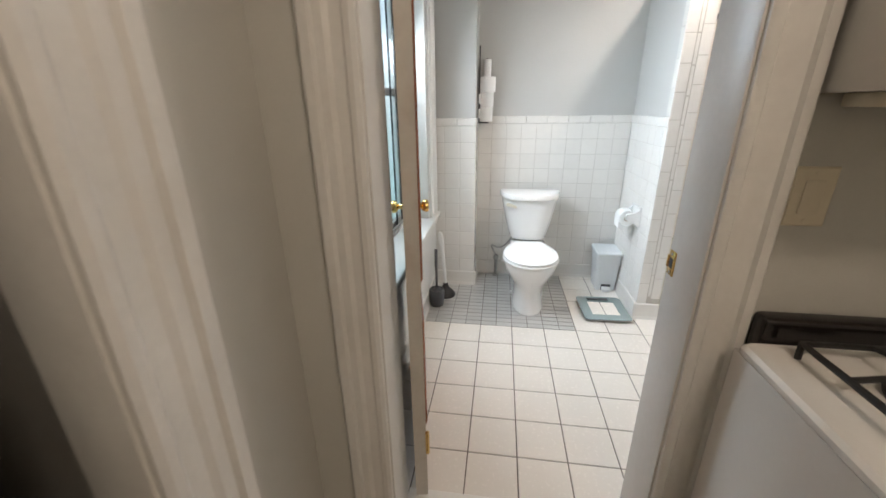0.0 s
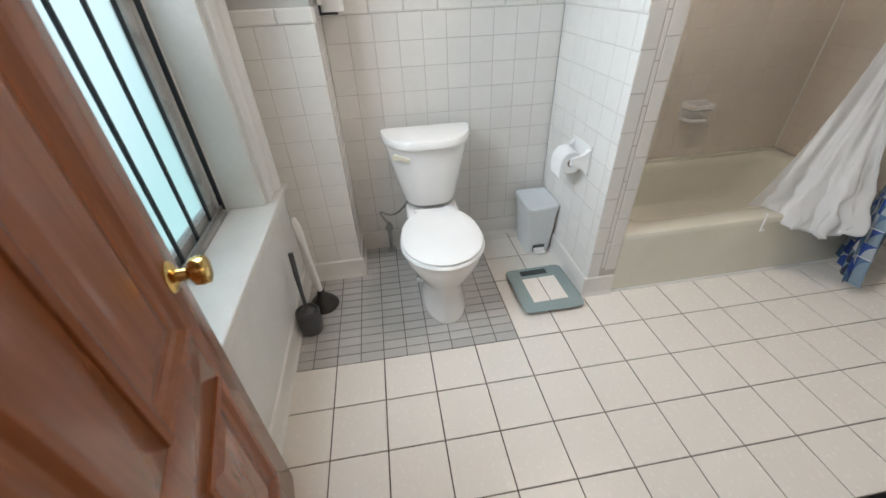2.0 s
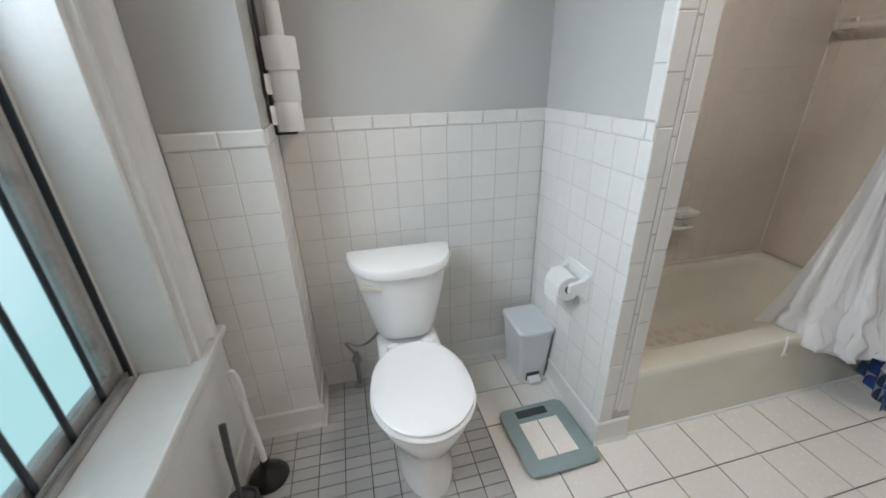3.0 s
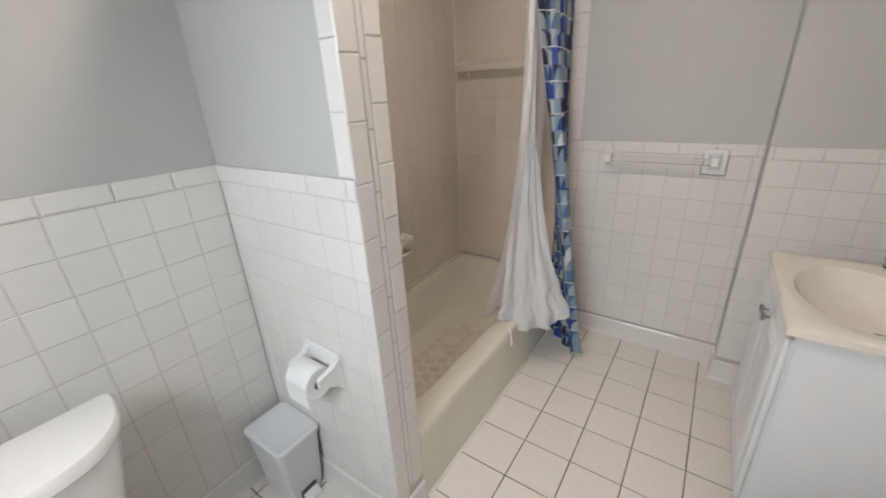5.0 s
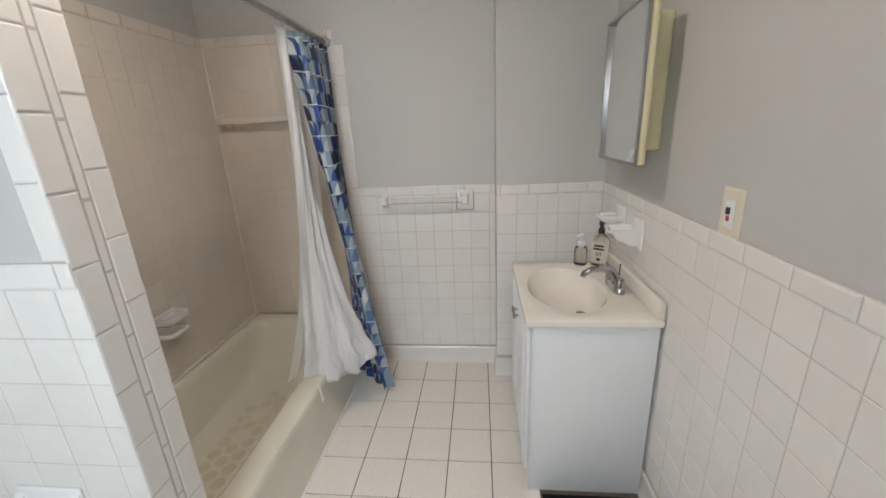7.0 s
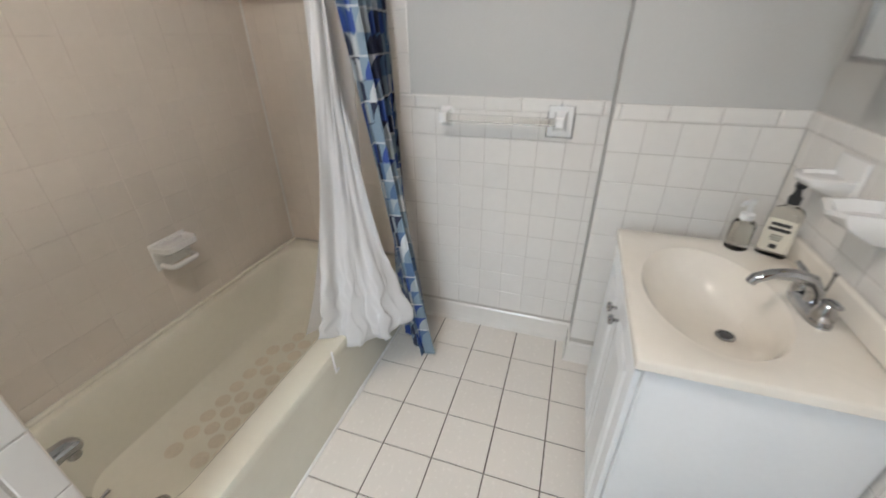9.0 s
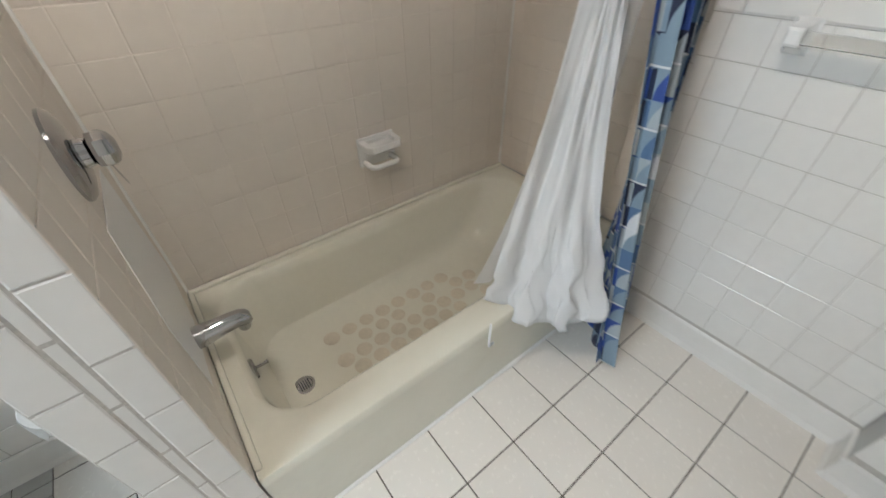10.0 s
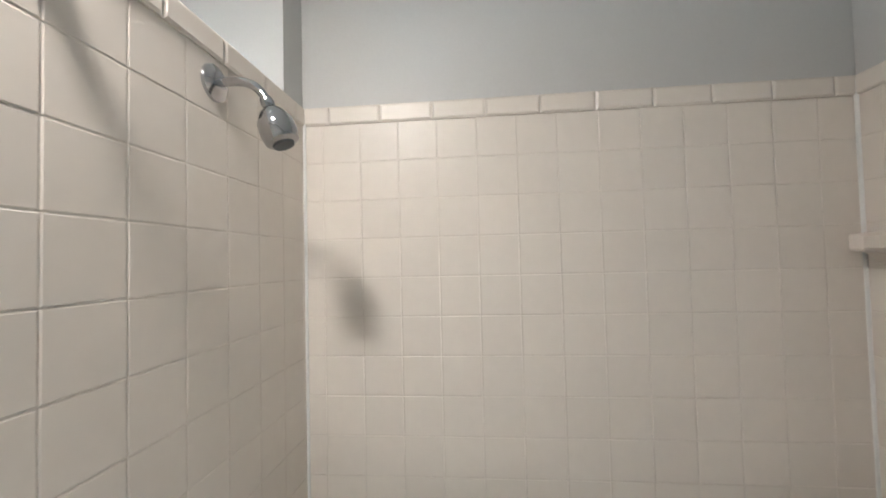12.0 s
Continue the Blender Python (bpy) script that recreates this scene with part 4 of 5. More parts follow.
supply = thing("water_supply_valve", "grey supply hose and stop valve on the wall", "stop valve", (-0.52, YB, 0.0))
part("stub", tube([(0.0, -0.004, 0.16), (0.0, -0.05, 0.16)], 0.009), M_STEEL, supply)
part("pipe", tube([(0, -0.05, 0.002), (0, -0.05, 0.06), (0, -0.05, 0.18)], [0.012, 0.012, 0.014], 12), M_STEEL, supply)
part("knob", turned([(0.010, -0.075), (0.022, -0.072), (0.022, -0.058), (0.009, -0.052)], 12, "Y", (0, 0, 0.165)), M_STEEL, supply)
part("hose", tube(arc((0, -0.05, 0.18), (-0.07, -0.06, 0.30), (-0.015, -0.07, 0.265), 8) + arc((-0.015, -0.07, 0.265), (0.05, -0.09, 0.23), (0.115, -0.17, 0.382), 10)[1:], 0.006, 10), M_STEEL, supply)
part("escutcheon", turned([(0.028, 0.0005), (0.026, 0.006), (0.013, 0.010)], 18, at=(0, -0.05, 0)), M_STEEL, supply)

# ---- toilet paper in its ceramic recess ----
tph = thing("toilet_paper_holder", "white ceramic toilet paper holder on tile", "paper holder", (XP, 0.468, 0.640))
part("plate", box(-0.010, -0.0005, -0.085, 0.085, -0.072, 0.068, 0.005, 3), M_PORC, tph)
for y in (-0.072, 0.072):
    part("arm", loft([[(x, y + a * w, cz + b * h) for a, b in ((-1, -1), (1, -1), (1, 1), (-1, 1))] for x, w, h, cz in ((-0.009, 0.012, 0.058, -0.005), (-0.03, 0.010, 0.036, -0.005), (-0.06, 0.009, 0.024, 0.0), (-0.078, 0.009, 0.022, 0.0), (-0.088, 0.008, 0.016, 0.0))]), M_PORC, tph)
part("spindle", turned([(0.009, -0.066), (0.009, 0.066)], 14, "Y", (-0.066, 0, 0)), M_DARKG, tph)
roll = thing("toilet_paper_roll", "started white toilet paper roll on its holder", "toilet paper", (XP - 0.070, 0.468, 0.627))
part("paper", turned([(0.0205, -0.052), (0.050, -0.052), (0.0515, -0.050), (0.0515, 0.050), (0.050, 0.052), (0.0205, 0.052), (0.0205, -0.052)], 36, "Y", cap0=False, cap1=False), M_PAPER, roll)
part("core", turned([(0.019, -0.0515), (0.0202, -0.0515), (0.0202, 0.0515), (0.019, 0.0515), (0.019, -0.0515)], 24, "Y", cap0=False, cap1=False), M_CARD, roll)
part("loose_sheet", loft([[(x, y, z) for y in (-0.051, -0.02, 0.02, 0.051)] for x, z in ((-0.0515, 0.01), (-0.053, -0.02), (-0.052, -0.05), (-0.049, -0.07))], False, False, closed=False), M_PAPER, roll)

# spare rolls on a slim stand fixed at the chase corner
stand = thing("spare_roll_holder", "black wall bracket holding spare toilet paper rolls", "roll holder", (XR + 0.004, 0.80, 1.232))
part("bracket", box(0.0, 0.008, -0.02, 0.02, -0.01, 0.50, 0.002), M_BLACK, stand)
part("pin", tube([(0.055, 0, -0.003), (0.055, 0, 0.42)], 0.006), M_BLACK, stand)
part("foot", box(0.0, 0.075, -0.02, 0.02, -0.012, -0.004, 0.002), M_BLACK, stand)
for k, (zz, hh, rr) in enumerate(((0.0, 0.098, 0.046), (0.0985, 0.100, 0.048), (0.199, 0.100, 0.056))):
    sp = thing("spare_paper_roll", "white spare toilet paper roll stacked on the holder", "toilet paper", (XR + 0.059 + 0.003 * k, 0.80, 1.232 + zz), 0, "spare rolls on the holder")
    part("paper", turned([(0.02, 0), (rr - 0.002, 0), (rr, 0.003), (rr, hh - 0.003), (rr - 0.002, hh), (0.02, hh)], 30), M_PAPER, sp)
    if k < 2:
        part("loose_sheet", loft([[(x, y, z) for z in (hh * 0.25, hh * 0.9)] for x, y in ((-rr * 0.8, -rr * 0.62), (-rr * 1.02, -rr * 0.75), (-rr * 1.15, -rr * 1.05))], False, False, closed=False), M_PAPER, sp)
cone = thing("paper_roll_core", "half-used narrow paper roll on top of the stack", "toilet paper", (XR + 0.062, 0.80, 1.232 + 0.2995))
part("paper", turned([(0.026, 0), (0.025, 0.11), (0.021, 0.112), (0.020, 0.09)], 24), M_PAPER, cone)

# ---- small things round the toilet ----
brush = thing("toilet_brush", "dark grey toilet brush standing in its holder", "toilet brush", (-0.925, 0.235, 0.0))
part("holder", turned([(0.045, 0.0), (0.048, 0.004), (0.052, 0.05), (0.053, 0.118), (0.050, 0.124), (0.044, 0.122), (0.040, 0.112)], 28), M_DARKG, brush)
part("lid", turned([(0.040, 0.110), (0.036, 0.120), (0.018, 0.128), (0.010, 0.136)], 24), M_DARKG, brush)
part("handle", tube([(0, 0, 0.12), (-0.002, 0.012, 0.22), (-0.006, 0.03, 0.30), (-0.012, 0.065, 0.40)], [0.008, 0.008, 0.011, 0.011], 12), M_DARKG, brush)
plunger = thing("toilet_plunger", "white handled plunger with black rubber cup", "plunger", (-0.885, 0.395, 0.0))
part("cup", turned([(0.070, 0.0), (0.073, 0.006), (0.066, 0.022), (0.048, 0.045), (0.028, 0.062), (0.019, 0.085), (0.016, 0.10)], 28), M_RUBBER, plunger)
part("handle", tube([(0, 0, 0.085), (-0.012, 0.018, 0.22), (-0.024, 0.038, 0.33), (-0.03, 0.05, 0.36)], [0.012, 0.012, 0.012, 0.013], 14), M_WPLAST, plunger)
part("grip", loft([[(-0.03 - 0.02 * t + a * w, 0.05 + 0.03 * t + b * 0.007, 0.36 + 0.11 * t) for a, b in ((-1, 0), (-0.6, 1), (0.6, 1), (1, 0), (0.6, -1), (-0.6, -1))] for t, w in ((0, 0.013), (0.25, 0.019), (0.7, 0.020), (0.95, 0.014), (1.0, 0.008))]), M_WPLAST, plunger)

bin_ = thing("pedal_bin", "small frosted white plastic pedal bin", "waste bin", (0.315, 0.700, 0.0))
part("body", loft([rrect(-0.068, 0.068, -0.088, 0.088, 0.002, 0.02, 5), rrect(-0.070, 0.070, -0.090, 0.090, 0.012, 0.02, 5), rrect(-0.086, 0.084, -0.112, 0.108, 0.275, 0.022, 5), rrect(-0.088, 0.086, -0.115, 0.110, 0.285, 0.022, 5)]), M_BIN, bin_)
part("lid", loft([rrect(-0.092, 0.088, -0.120, 0.114, 0.286, 0.024, 5), rrect(-0.094, 0.089, -0.122, 0.115, 0.292, 0.024, 5), rrect(-0.093, 0.088, -0.121, 0.114, 0.307, 0.024, 5), rrect(-0.086, 0.082, -0.113, 0.108, 0.313, 0.022, 5), rrect(-0.080, 0.076, -0.106, 0.101, 0.309, 0.02, 5)]), M_BIN, bin_)
part("pedal", loft([[(x, y, z) for x in (-0.030, 0.030) for y, z in (((y0, z0), (y0, z1)) if x < 0 else ((y0, z1), (y0, z0)))] for y0, z0, z1 in ((-0.088, 0.012, 0.040), (-0.105, 0.010, 0.036), (-0.128, 0.008, 0.022))]), M_WPLAST, bin_, "small white foot pedal", smooth=False)
part("pedal_recess", box(-0.034, 0.034, -0.0985, -0.088, 0.008, 0.055, 0.003), M_DARKG, bin_)

sc_ = thing("bathroom_scale", "grey-green glass bathroom scale with clear window", "bathroom scale", (0.222, 0.281, 0.0), 1.5)
part("base", loft([rrect(-0.135, 0.135, -0.145, 0.145, 0.006, 0.03, 5), rrect(-0.142, 0.142, -0.152, 0.152, 0.010, 0.03, 5), rrect(-0.142, 0.142, -0.152, 0.152, 0.018, 0.03, 5)]), M_STEEL, sc_, "silver plastic base")
part("glass_top", loft([rrect(-0.150, 0.150, -0.160, 0.160, 0.0182, 0.03, 5), rrect(-0.152, 0.152, -0.162, 0.162, 0.020, 0.03, 5), rrect(-0.152, 0.152, -0.162, 0.162, 0.025, 0.03, 5), rrect(-0.149, 0.149, -0.159, 0.159, 0.027, 0.03, 5)]), M_SCALEG, sc_)
part("window", box(-0.088, 0.088, -0.100, 0.075, 0.0271, 0.0276), M_FTILE, sc_, "pale see-through centre of the scale", smooth=False)
part("window_line", box(-0.006, -0.002, -0.100, 0.075, 0.0277, 0.0280), M_FGROUT, sc_, smooth=False)
part("display", box(-0.080, 0.062, 0.100, 0.140, 0.0271, 0.0282, 0.0005), M_LCD, sc_, "dark display")
for x in (-0.12, 0.12):
    for y in (-0.12, 0.12):
        part("foot", turned([(0.014, 0.0), (0.015, 0.007)], 12, at=(x, y, 0)), M_RUBBER, sc_)

# ---- vanity ----
VX0, VX1, VY0, VY1, VH = 1.066, 1.690, -1.200, -0.752, 0.772
vanity = thing("vanity_cabinet", "white vanity cabinet with two raised-panel doors", "vanity cabinet", (VX0, VY1, 0))
VL, VD = VX1 - VX0, VY1 - VY0
part("side_panel", box(0.0, 0.018, -VD, -0.001, 0.0, VH, 0.002), M_CAB, vanity)
part("side_panel", box(VL - 0.018, VL, -VD, -0.001, 0.0, VH, 0.002), M_CAB, vanity)
part("face_frame", box(0.0185, VL - 0.0185, -0.02, -0.001, 0.09, VH, 0.001), M_CAB, vanity)
part("toe_kick", box(0.0185, VL - 0.0185, -0.08, -0.065, 0.0, 0.09), M_CAB, vanity)
part("back_panel", box(0.0185, VL - 0.0185, -VD, -VD + 0.006, 0.0, VH), M_CAB, vanity)
part("edge_strip", box(-0.004, 0.022, -0.0005, 0.004, 0.0, VH, 0.001), M_CAB, vanity)
for k in range(2):
    x0 = 0.012 + k * (VL - 0.02) / 2
    x1 = x0 + (VL - 0.03) / 2
    d = part("door", box(x0, x1, 0.0045, 0.020, 0.10, VH - 0.02, 0.003), M_CAB, vanity)
    for a0, a1, b0, b1 in ((x0 + 0.05, x1 - 0.05, 0.155, VH - 0.075),):
        part("door_panel", loft([[(x, y, z) for x, z in ((a0 + i, b0 + i), (a1 - i, b0 + i), (a1 - i, b1 - i), (a0 + i, b1 - i))] for y, i in ((0.0202, 0.0), (0.0255, 0.006), (0.0215, 0.014), (0.0215, 0.020), (0.0275, 0.040), (0.0275, 0.05))], cap0=False), M_CAB, d, smooth=False)
    kx = x1 - 0.028 if k == 0 else x0 + 0.028
    part("knob", turned([(0.005, 0.020), (0.005, 0.032), (0.014, 0.037), (0.016, 0.043), (0.013, 0.048), (0.0, 0.050)], 18, "Y", (kx, 0, 0.675), cap1=False), M_CHROME, d, "round chrome knob")

top = thing("washbasin", "cream cultured marble top with oval basin and backsplash", "washbasin", (1.37, -0.950, VH + 0.001))
X0, X1, Y0, Y1 = 1.056 - 1.37, 1.702 - 1.37, -1.205 + 0.950, -0.726 + 0.950
NB = 64


def rect_ring(i, z):
    pts = []
    for k in range(NB):
        a = 2 * math.pi * k / NB
        c, s = math.cos(a), math.sin(a)
        ex = (X1 - i if c > 0 else X0 + i)
        ey = (Y1 - i if s > 0 else Y0 + i)
        q = min(ex / c if abs(c) > 1e-6 else 9, ey / s if abs(s) > 1e-6 else 9)
        pts.append((c * q, s * q, z))
    # put the nearest points onto the four corners
    for cx, cy in ((X1 - i, Y1 - i), (X0 + i, Y1 - i), (X0 + i, Y0 + i), (X1 - i, Y0 + i)):
        j = min(range(NB), key=lambda k: (pts[k][0] - cx) ** 2 + (pts[k][1] - cy) ** 2)
        pts[j] = (cx, cy, z)
    return pts


def bas(z, rx, ry, cy=0.02):
    return [(rx * math.cos(2 * math.pi * k / NB), cy + ry * math.sin(2 * math.pi * k / NB), z) for k in range(NB)]


part("slab", loft([rect_ring(0.004, 0.0), rect_ring(0.0, 0.004), rect_ring(0.0, 0.022), rect_ring(0.003, 0.028), rect_ring(0.007, 0.030), bas(0.030, 0.274, 0.184), bas(0.027, 0.262, 0.174), bas(0.026, 0.246, 0.162), bas(0.015, 0.236, 0.154), bas(-0.03, 0.216, 0.138, 0.012), bas(-0.07, 0.178, 0.112, -0.005), bas(-0.095, 0.115, 0.074, -0.03), bas(-0.104, 0.03, 0.03, -0.052)], cap0=False), M_MARBLE, top)
part("backsplash", box(X0, X1, Y0, Y0 + 0.022, 0.0302, 0.096, 0.006, 3), M_MARBLE, top)
sd = part("drain", turned([(0.024, -0.103), (0.024, -0.099), (0.018, -0.098), (0.016, -0.104)], 20, at=(0, -0.052, 0)), M_CHROME, top, "chrome basin drain")
part("stopper", turned([(0.014, -0.103), (0.015, -0.0985), (0.008, -0.097)], 16, at=(0, -0.052, 0)), M_DARKG, sd)

faucet = thing("basin_faucet", "chrome two-handle basin faucet", "faucet", (1.355, -1.130, VH + 0.031))
part("base", loft([oval(0, 0, 0.0, 0.082, 0.027, 32, 2.6), oval(0, 0, 0.008, 0.082, 0.027, 32, 2.6), oval(0, 0, 0.022, 0.074, 0.022, 32, 2.4), oval(0, 0, 0.028, 0.05, 0.016, 32)]), M_CHROME, faucet)
part("spout", tube([(0, 0, 0.015), (0, 0.002, 0.05), (0, 0.02, 0.078), (0, 0.06, 0.088), (0, 0.10, 0.082), (0, 0.128, 0.066), (0, 0.134, 0.052)], [0.019, 0.018, 0.017, 0.015, 0.013, 0.013, 0.012], 16), M_CHROME, faucet)
part("lift_rod", tube([(0, -0.014, 0.02), (0, -0.016, 0.095), (0, -0.016, 0.105)], [0.003, 0.003, 0.006], 8), M_CHROME, faucet)
for sx in (-1, 1):
    h = part("handle", turned([(0.023, 0.015), (0.024, 0.03), (0.018, 0.048), (0.016, 0.058), (0.010, 0.064)], 18, at=(sx * 0.054, 0, 0)), M_CHROME, faucet)
    part("lever", tube([(sx * 0.054, 0, 0.058), (sx * 0.075, 0.004, 0.068), (sx * 0.10, 0.008, 0.074)], [0.009, 0.008, 0.006], 10), M_CHROME, h)

b1 = thing("soap_dispenser", "small clear pump bottle with white pump", "pump bottle", (1.655, -1.060, VH + 0.031))
part("bottle", turned([(0.028, 0.0), (0.031, 0.003), (0.031, 0.078), (0.026, 0.090), (0.014, 0.096), (0.013, 0.10)], 24), M_BOTTLE, b1)
pm = part("pump", turned([(0.017, 0.096), (0.018, 0.115), (0.008, 0.120), (0.006, 0.145), (0.011, 0.147), (0.011, 0.156)], 18), M_WPLAST, b1, "white plastic pump")
part("nozzle", tube([(0, 0, 0.152), (-0.018, 0.022, 0.153), (-0.028, 0.033, 0.147)], [0.007, 0.006, 0.005], 8), M_WPLAST, pm)
b2 = thing("hand_soap_bottle", "clear soap bottle with cream label and black pump", "soap bottle", (1.645, -1.150, VH + 0.031), 58)
part("bottle", loft([rrect(-0.036, 0.036, -0.024, 0.024, 0.0, 0.014, 5), rrect(-0.038, 0.038, -0.026, 0.026, 0.004, 0.014, 5), rrect(-0.038, 0.038, -0.026, 0.026, 0.125, 0.014, 5), rrect(-0.032, 0.032, -0.022, 0.022, 0.142, 0.014, 5), rrect(-0.013, 0.013, -0.013, 0.013, 0.155, 0.012, 5), rrect(-0.012, 0.012, -0.012, 0.012, 0.165, 0.0115, 5)]), M_BOTTLE, b2)
lab = part("label", box(-0.034, 0.034, 0.0262, 0.0268, 0.018, 0.118), M_LABEL, b2, "cream label with black print", smooth=False)
part("pump", turned([(0.015, 0.160), (0.016, 0.180), (0.010, 0.186), (0.007, 0.205), (0.013, 0.208), (0.013, 0.222)], 16), M_BLACK, b2, "black pump head")
part("nozzle", tube([(0, 0, 0.215), (0.0, 0.026, 0.217), (0.0, 0.036, 0.210)], [0.008, 0.007, 0.005], 8), M_BLACK, b2)
for zz, ww, hh in ((0.102, 0.046, 0.010), (0.086, 0.052, 0.010), (0.068, 0.026, 0.003), (0.061, 0.030, 0.003), (0.054, 0.022, 0.003), (0.034, 0.018, 0.014)):
    part("print", box(-ww / 2, ww / 2, 0.0269, 0.0272, zz - hh / 2, zz + hh / 2), M_INK, lab, smooth=False)

# ceramic holders over the basin
th = thing("tumbler_holder", "white ceramic tumbler and toothbrush holder on tile", "toothbrush holder", (1.585, YS, 1.055))
part("plate", box(-0.062, 0.062, 0.0005, 0.012, -0.055, 0.060, 0.005, 3), M_PORC, th)
part("shelf", loft([[(x * s, 0.010 + y * q, z) for x, y in ((-0.055, 0), (-0.06, 0.05), (-0.045, 0.09), (0.0, 0.105), (0.045, 0.09), (0.06, 0.05), (0.055, 0))] for s, q, z in ((0.6, 0.35, -0.035), (0.9, 0.85, -0.012), (1, 1, 0.002), (1, 1, 0.012), (0.8, 0.85, 0.014), (0.75, 0.8, 0.004))]), M_PORC, th)
sh = thing("soap_holder", "white ceramic soap holder on tile over the basin", "soap dish", (1.375, YS, 1.040))
part("plate", box(-0.062, 0.062, 0.0005, 0.012, -0.065, 0.060, 0.005, 3), M_PORC, sh)
part("dish", loft([[(x * s, 0.010 + y * q, z + w * abs(x) / 0.06 * 0.012) for x, y in ((-0.058, 0), (-0.062, 0.06), (-0.05, 0.11), (0.0, 0.122), (0.05, 0.11), (0.062, 0.06), (0.058, 0))] for s, q, z, w in ((0.55, 0.3, -0.05, 0), (0.9, 0.85, -0.016, 0), (1, 1, 0.0, 1), (1, 1, 0.010, 1), (0.85, 0.9, 0.010, 1), (0.7, 0.75, -0.004, 0))]), M_PORC, sh)

# ---- medicine cabinet ----
mc = thing("medicine_cabinet", "old yellowed medicine cabinet with mirror door ajar", "medicine cabinet", (1.355, YS - T, 1.331))
part("body", box(-0.075, 0.19, 0.0005, 0.085, 0.040, 0.490, 0.012, 3), M_YELLOW, mc)
mdoor = part("door", box(-0.202, 0.202, 0.098, 0.128, 0.0, 0.512, 0.010, 3), M_YELLOW, mc, "yellowed enamel door edge")
part("mirror", box(-0.194, 0.194, 0.1285, 0.1325, 0.008, 0.504, 0.001), M_MIRROR, mdoor, "silvered mirror glass")
part("mirror_frame", box(-0.204, -0.1945, 0.126, 0.135, -0.002, 0.514, 0.001), M_STEEL, mdoor, "thin metal mirror edge")
part("mirror_frame", box(0.1945, 0.204, 0.126, 0.135, -0.002, 0.514, 0.001), M_STEEL, mdoor, "thin metal mirror edge")
part("mirror_frame", box(-0.1944, 0.1944, 0.126, 0.135, -0.002, 0.0075, 0.001), M_STEEL, mdoor, "thin metal mirror edge")
part("mirror_frame", box(-0.1944, 0.1944, 0.126, 0.135, 0.5045, 0.514, 0.001), M_STEEL, mdoor, "thin metal mirror edge")
part("hinge", box(-0.06, -0.02, 0.0855, 0.0975, 0.10, 0.16, 0.001), M_STEEL, mc)
part("hinge", box(-0.06, -0.02, 0.0855, 0.0975, 0.36, 0.42, 0.001), M_STEEL, mc)

# ---- switches ----


def switch(label, loc, rz, w, h, led):
    s = thing("light_switch", label, "light switch", loc, rz)
    part("plate", loft([[(x, y, z) for x, z in ((-w / 2 + i, -h / 2 + i), (w / 2 - i, -h / 2 + i), (w / 2 - i, h / 2 - i), (-w / 2 + i, h / 2 - i))] for y, i in ((-0.0003, 0), (-0.003, 0), (-0.006, 0.004))], cap0=False), M_IVORY, s, smooth=False)
    r = part("rocker", box(-w * 0.22, w * 0.22, -0.010, -0.0062, -h * 0.28, h * 0.28, 0.0015), M_WPLAST if led else M_IVORY, s)
    if led:
        part("toggle", box(-0.006, 0.006, -0.016, -0.0102, 0.0, 0.018, 0.001), M_BLACK, r, "dark reset button")
        part("indicator", box(-0.006, 0.006, -0.013, -0.0102, -0.018, -0.004, 0.001), material("red_button", (0.45, 0.05, 0.04), 0.4), r, "small red button")
    for z in (-h * 0.4, h * 0.4):
        part("screw", turned([(0.003, -0.0072), (0.0035, -0.006)], 10, "Y", (0, 0, z)), M_IVORY, s)
    return s


switch("ivory wall plate with white outlet switch, red button", (0.826, YS - T, 1.234), 180, 0.085, 0.132, True)
switch("ivory rocker light switch on the kitchen wall", (0.091, YK, 1.160), 0, 0.078, 0.118, False)

# ---- floor vent ----
vent = thing("floor_vent", "black metal floor register", "floor vent", (0.925, -0.978, 0.0))
part("pit", box(-0.105, 0.105, -0.165, 0.165, -0.0035, 0.0005), M_VENT, vent)
for x0, x1, y0, y1 in ((-0.117, 0.117, -0.175, -0.155), (-0.117, 0.117, 0.155, 0.175), (-0.117, -0.097, -0.1545, 0.1545), (0.097, 0.117, -0.1545, 0.1545)):
    part("frame", box(x0, x1, y0, y1, 0.0035, 0.008, 0.002), M_VENT, vent)
for k in range(9):
    x = -0.088 + 0.022 * k
    part("slat", box(x - 0.004, x + 0.004, -0.154, 0.154, 0.001, 0.0040, 0.001), M_VENT, vent)

# ---- the open wooden door ----
LW, LH, LT = 0.80, 2.015, 0.042
door = thing("door", "open red-brown panelled door, edge painted white", "door", (-0.727, -1.212, 0.010), 103.6)
part("core", box(0.002, LW - 0.002, 0.012, LT, 0.0, LH, 0.001), M_DOORW, door, "white painted back of the door")
ST = 0.105
for x0, x1 in ((0.0, ST), (LW - ST, LW), (LW / 2 - 0.05, LW / 2 + 0.05)):
    if abs(x0 - (LW / 2 - 0.05)) < 1e-6:
        for a, b in ((0.22, 0.66), (0.80, LH - 0.12)):
            part("mullion", box(x0, x1, 0.0, 0.0118, a + 0.0005, b - 0.0005, 0.0015), M_WOOD, door)
    else:
        part("stile", box(x0, x1, 0.0, 0.0118, 0.0, LH, 0.0015), M_WOOD, door)
for a, b in ((0.0, 0.22), (0.66, 0.80), (LH - 0.12, LH)):
    part("rail", box(ST + 0.0005, LW - ST - 0.0005, 0.0, 0.0118, a, b, 0.0015), M_WOOD, door)
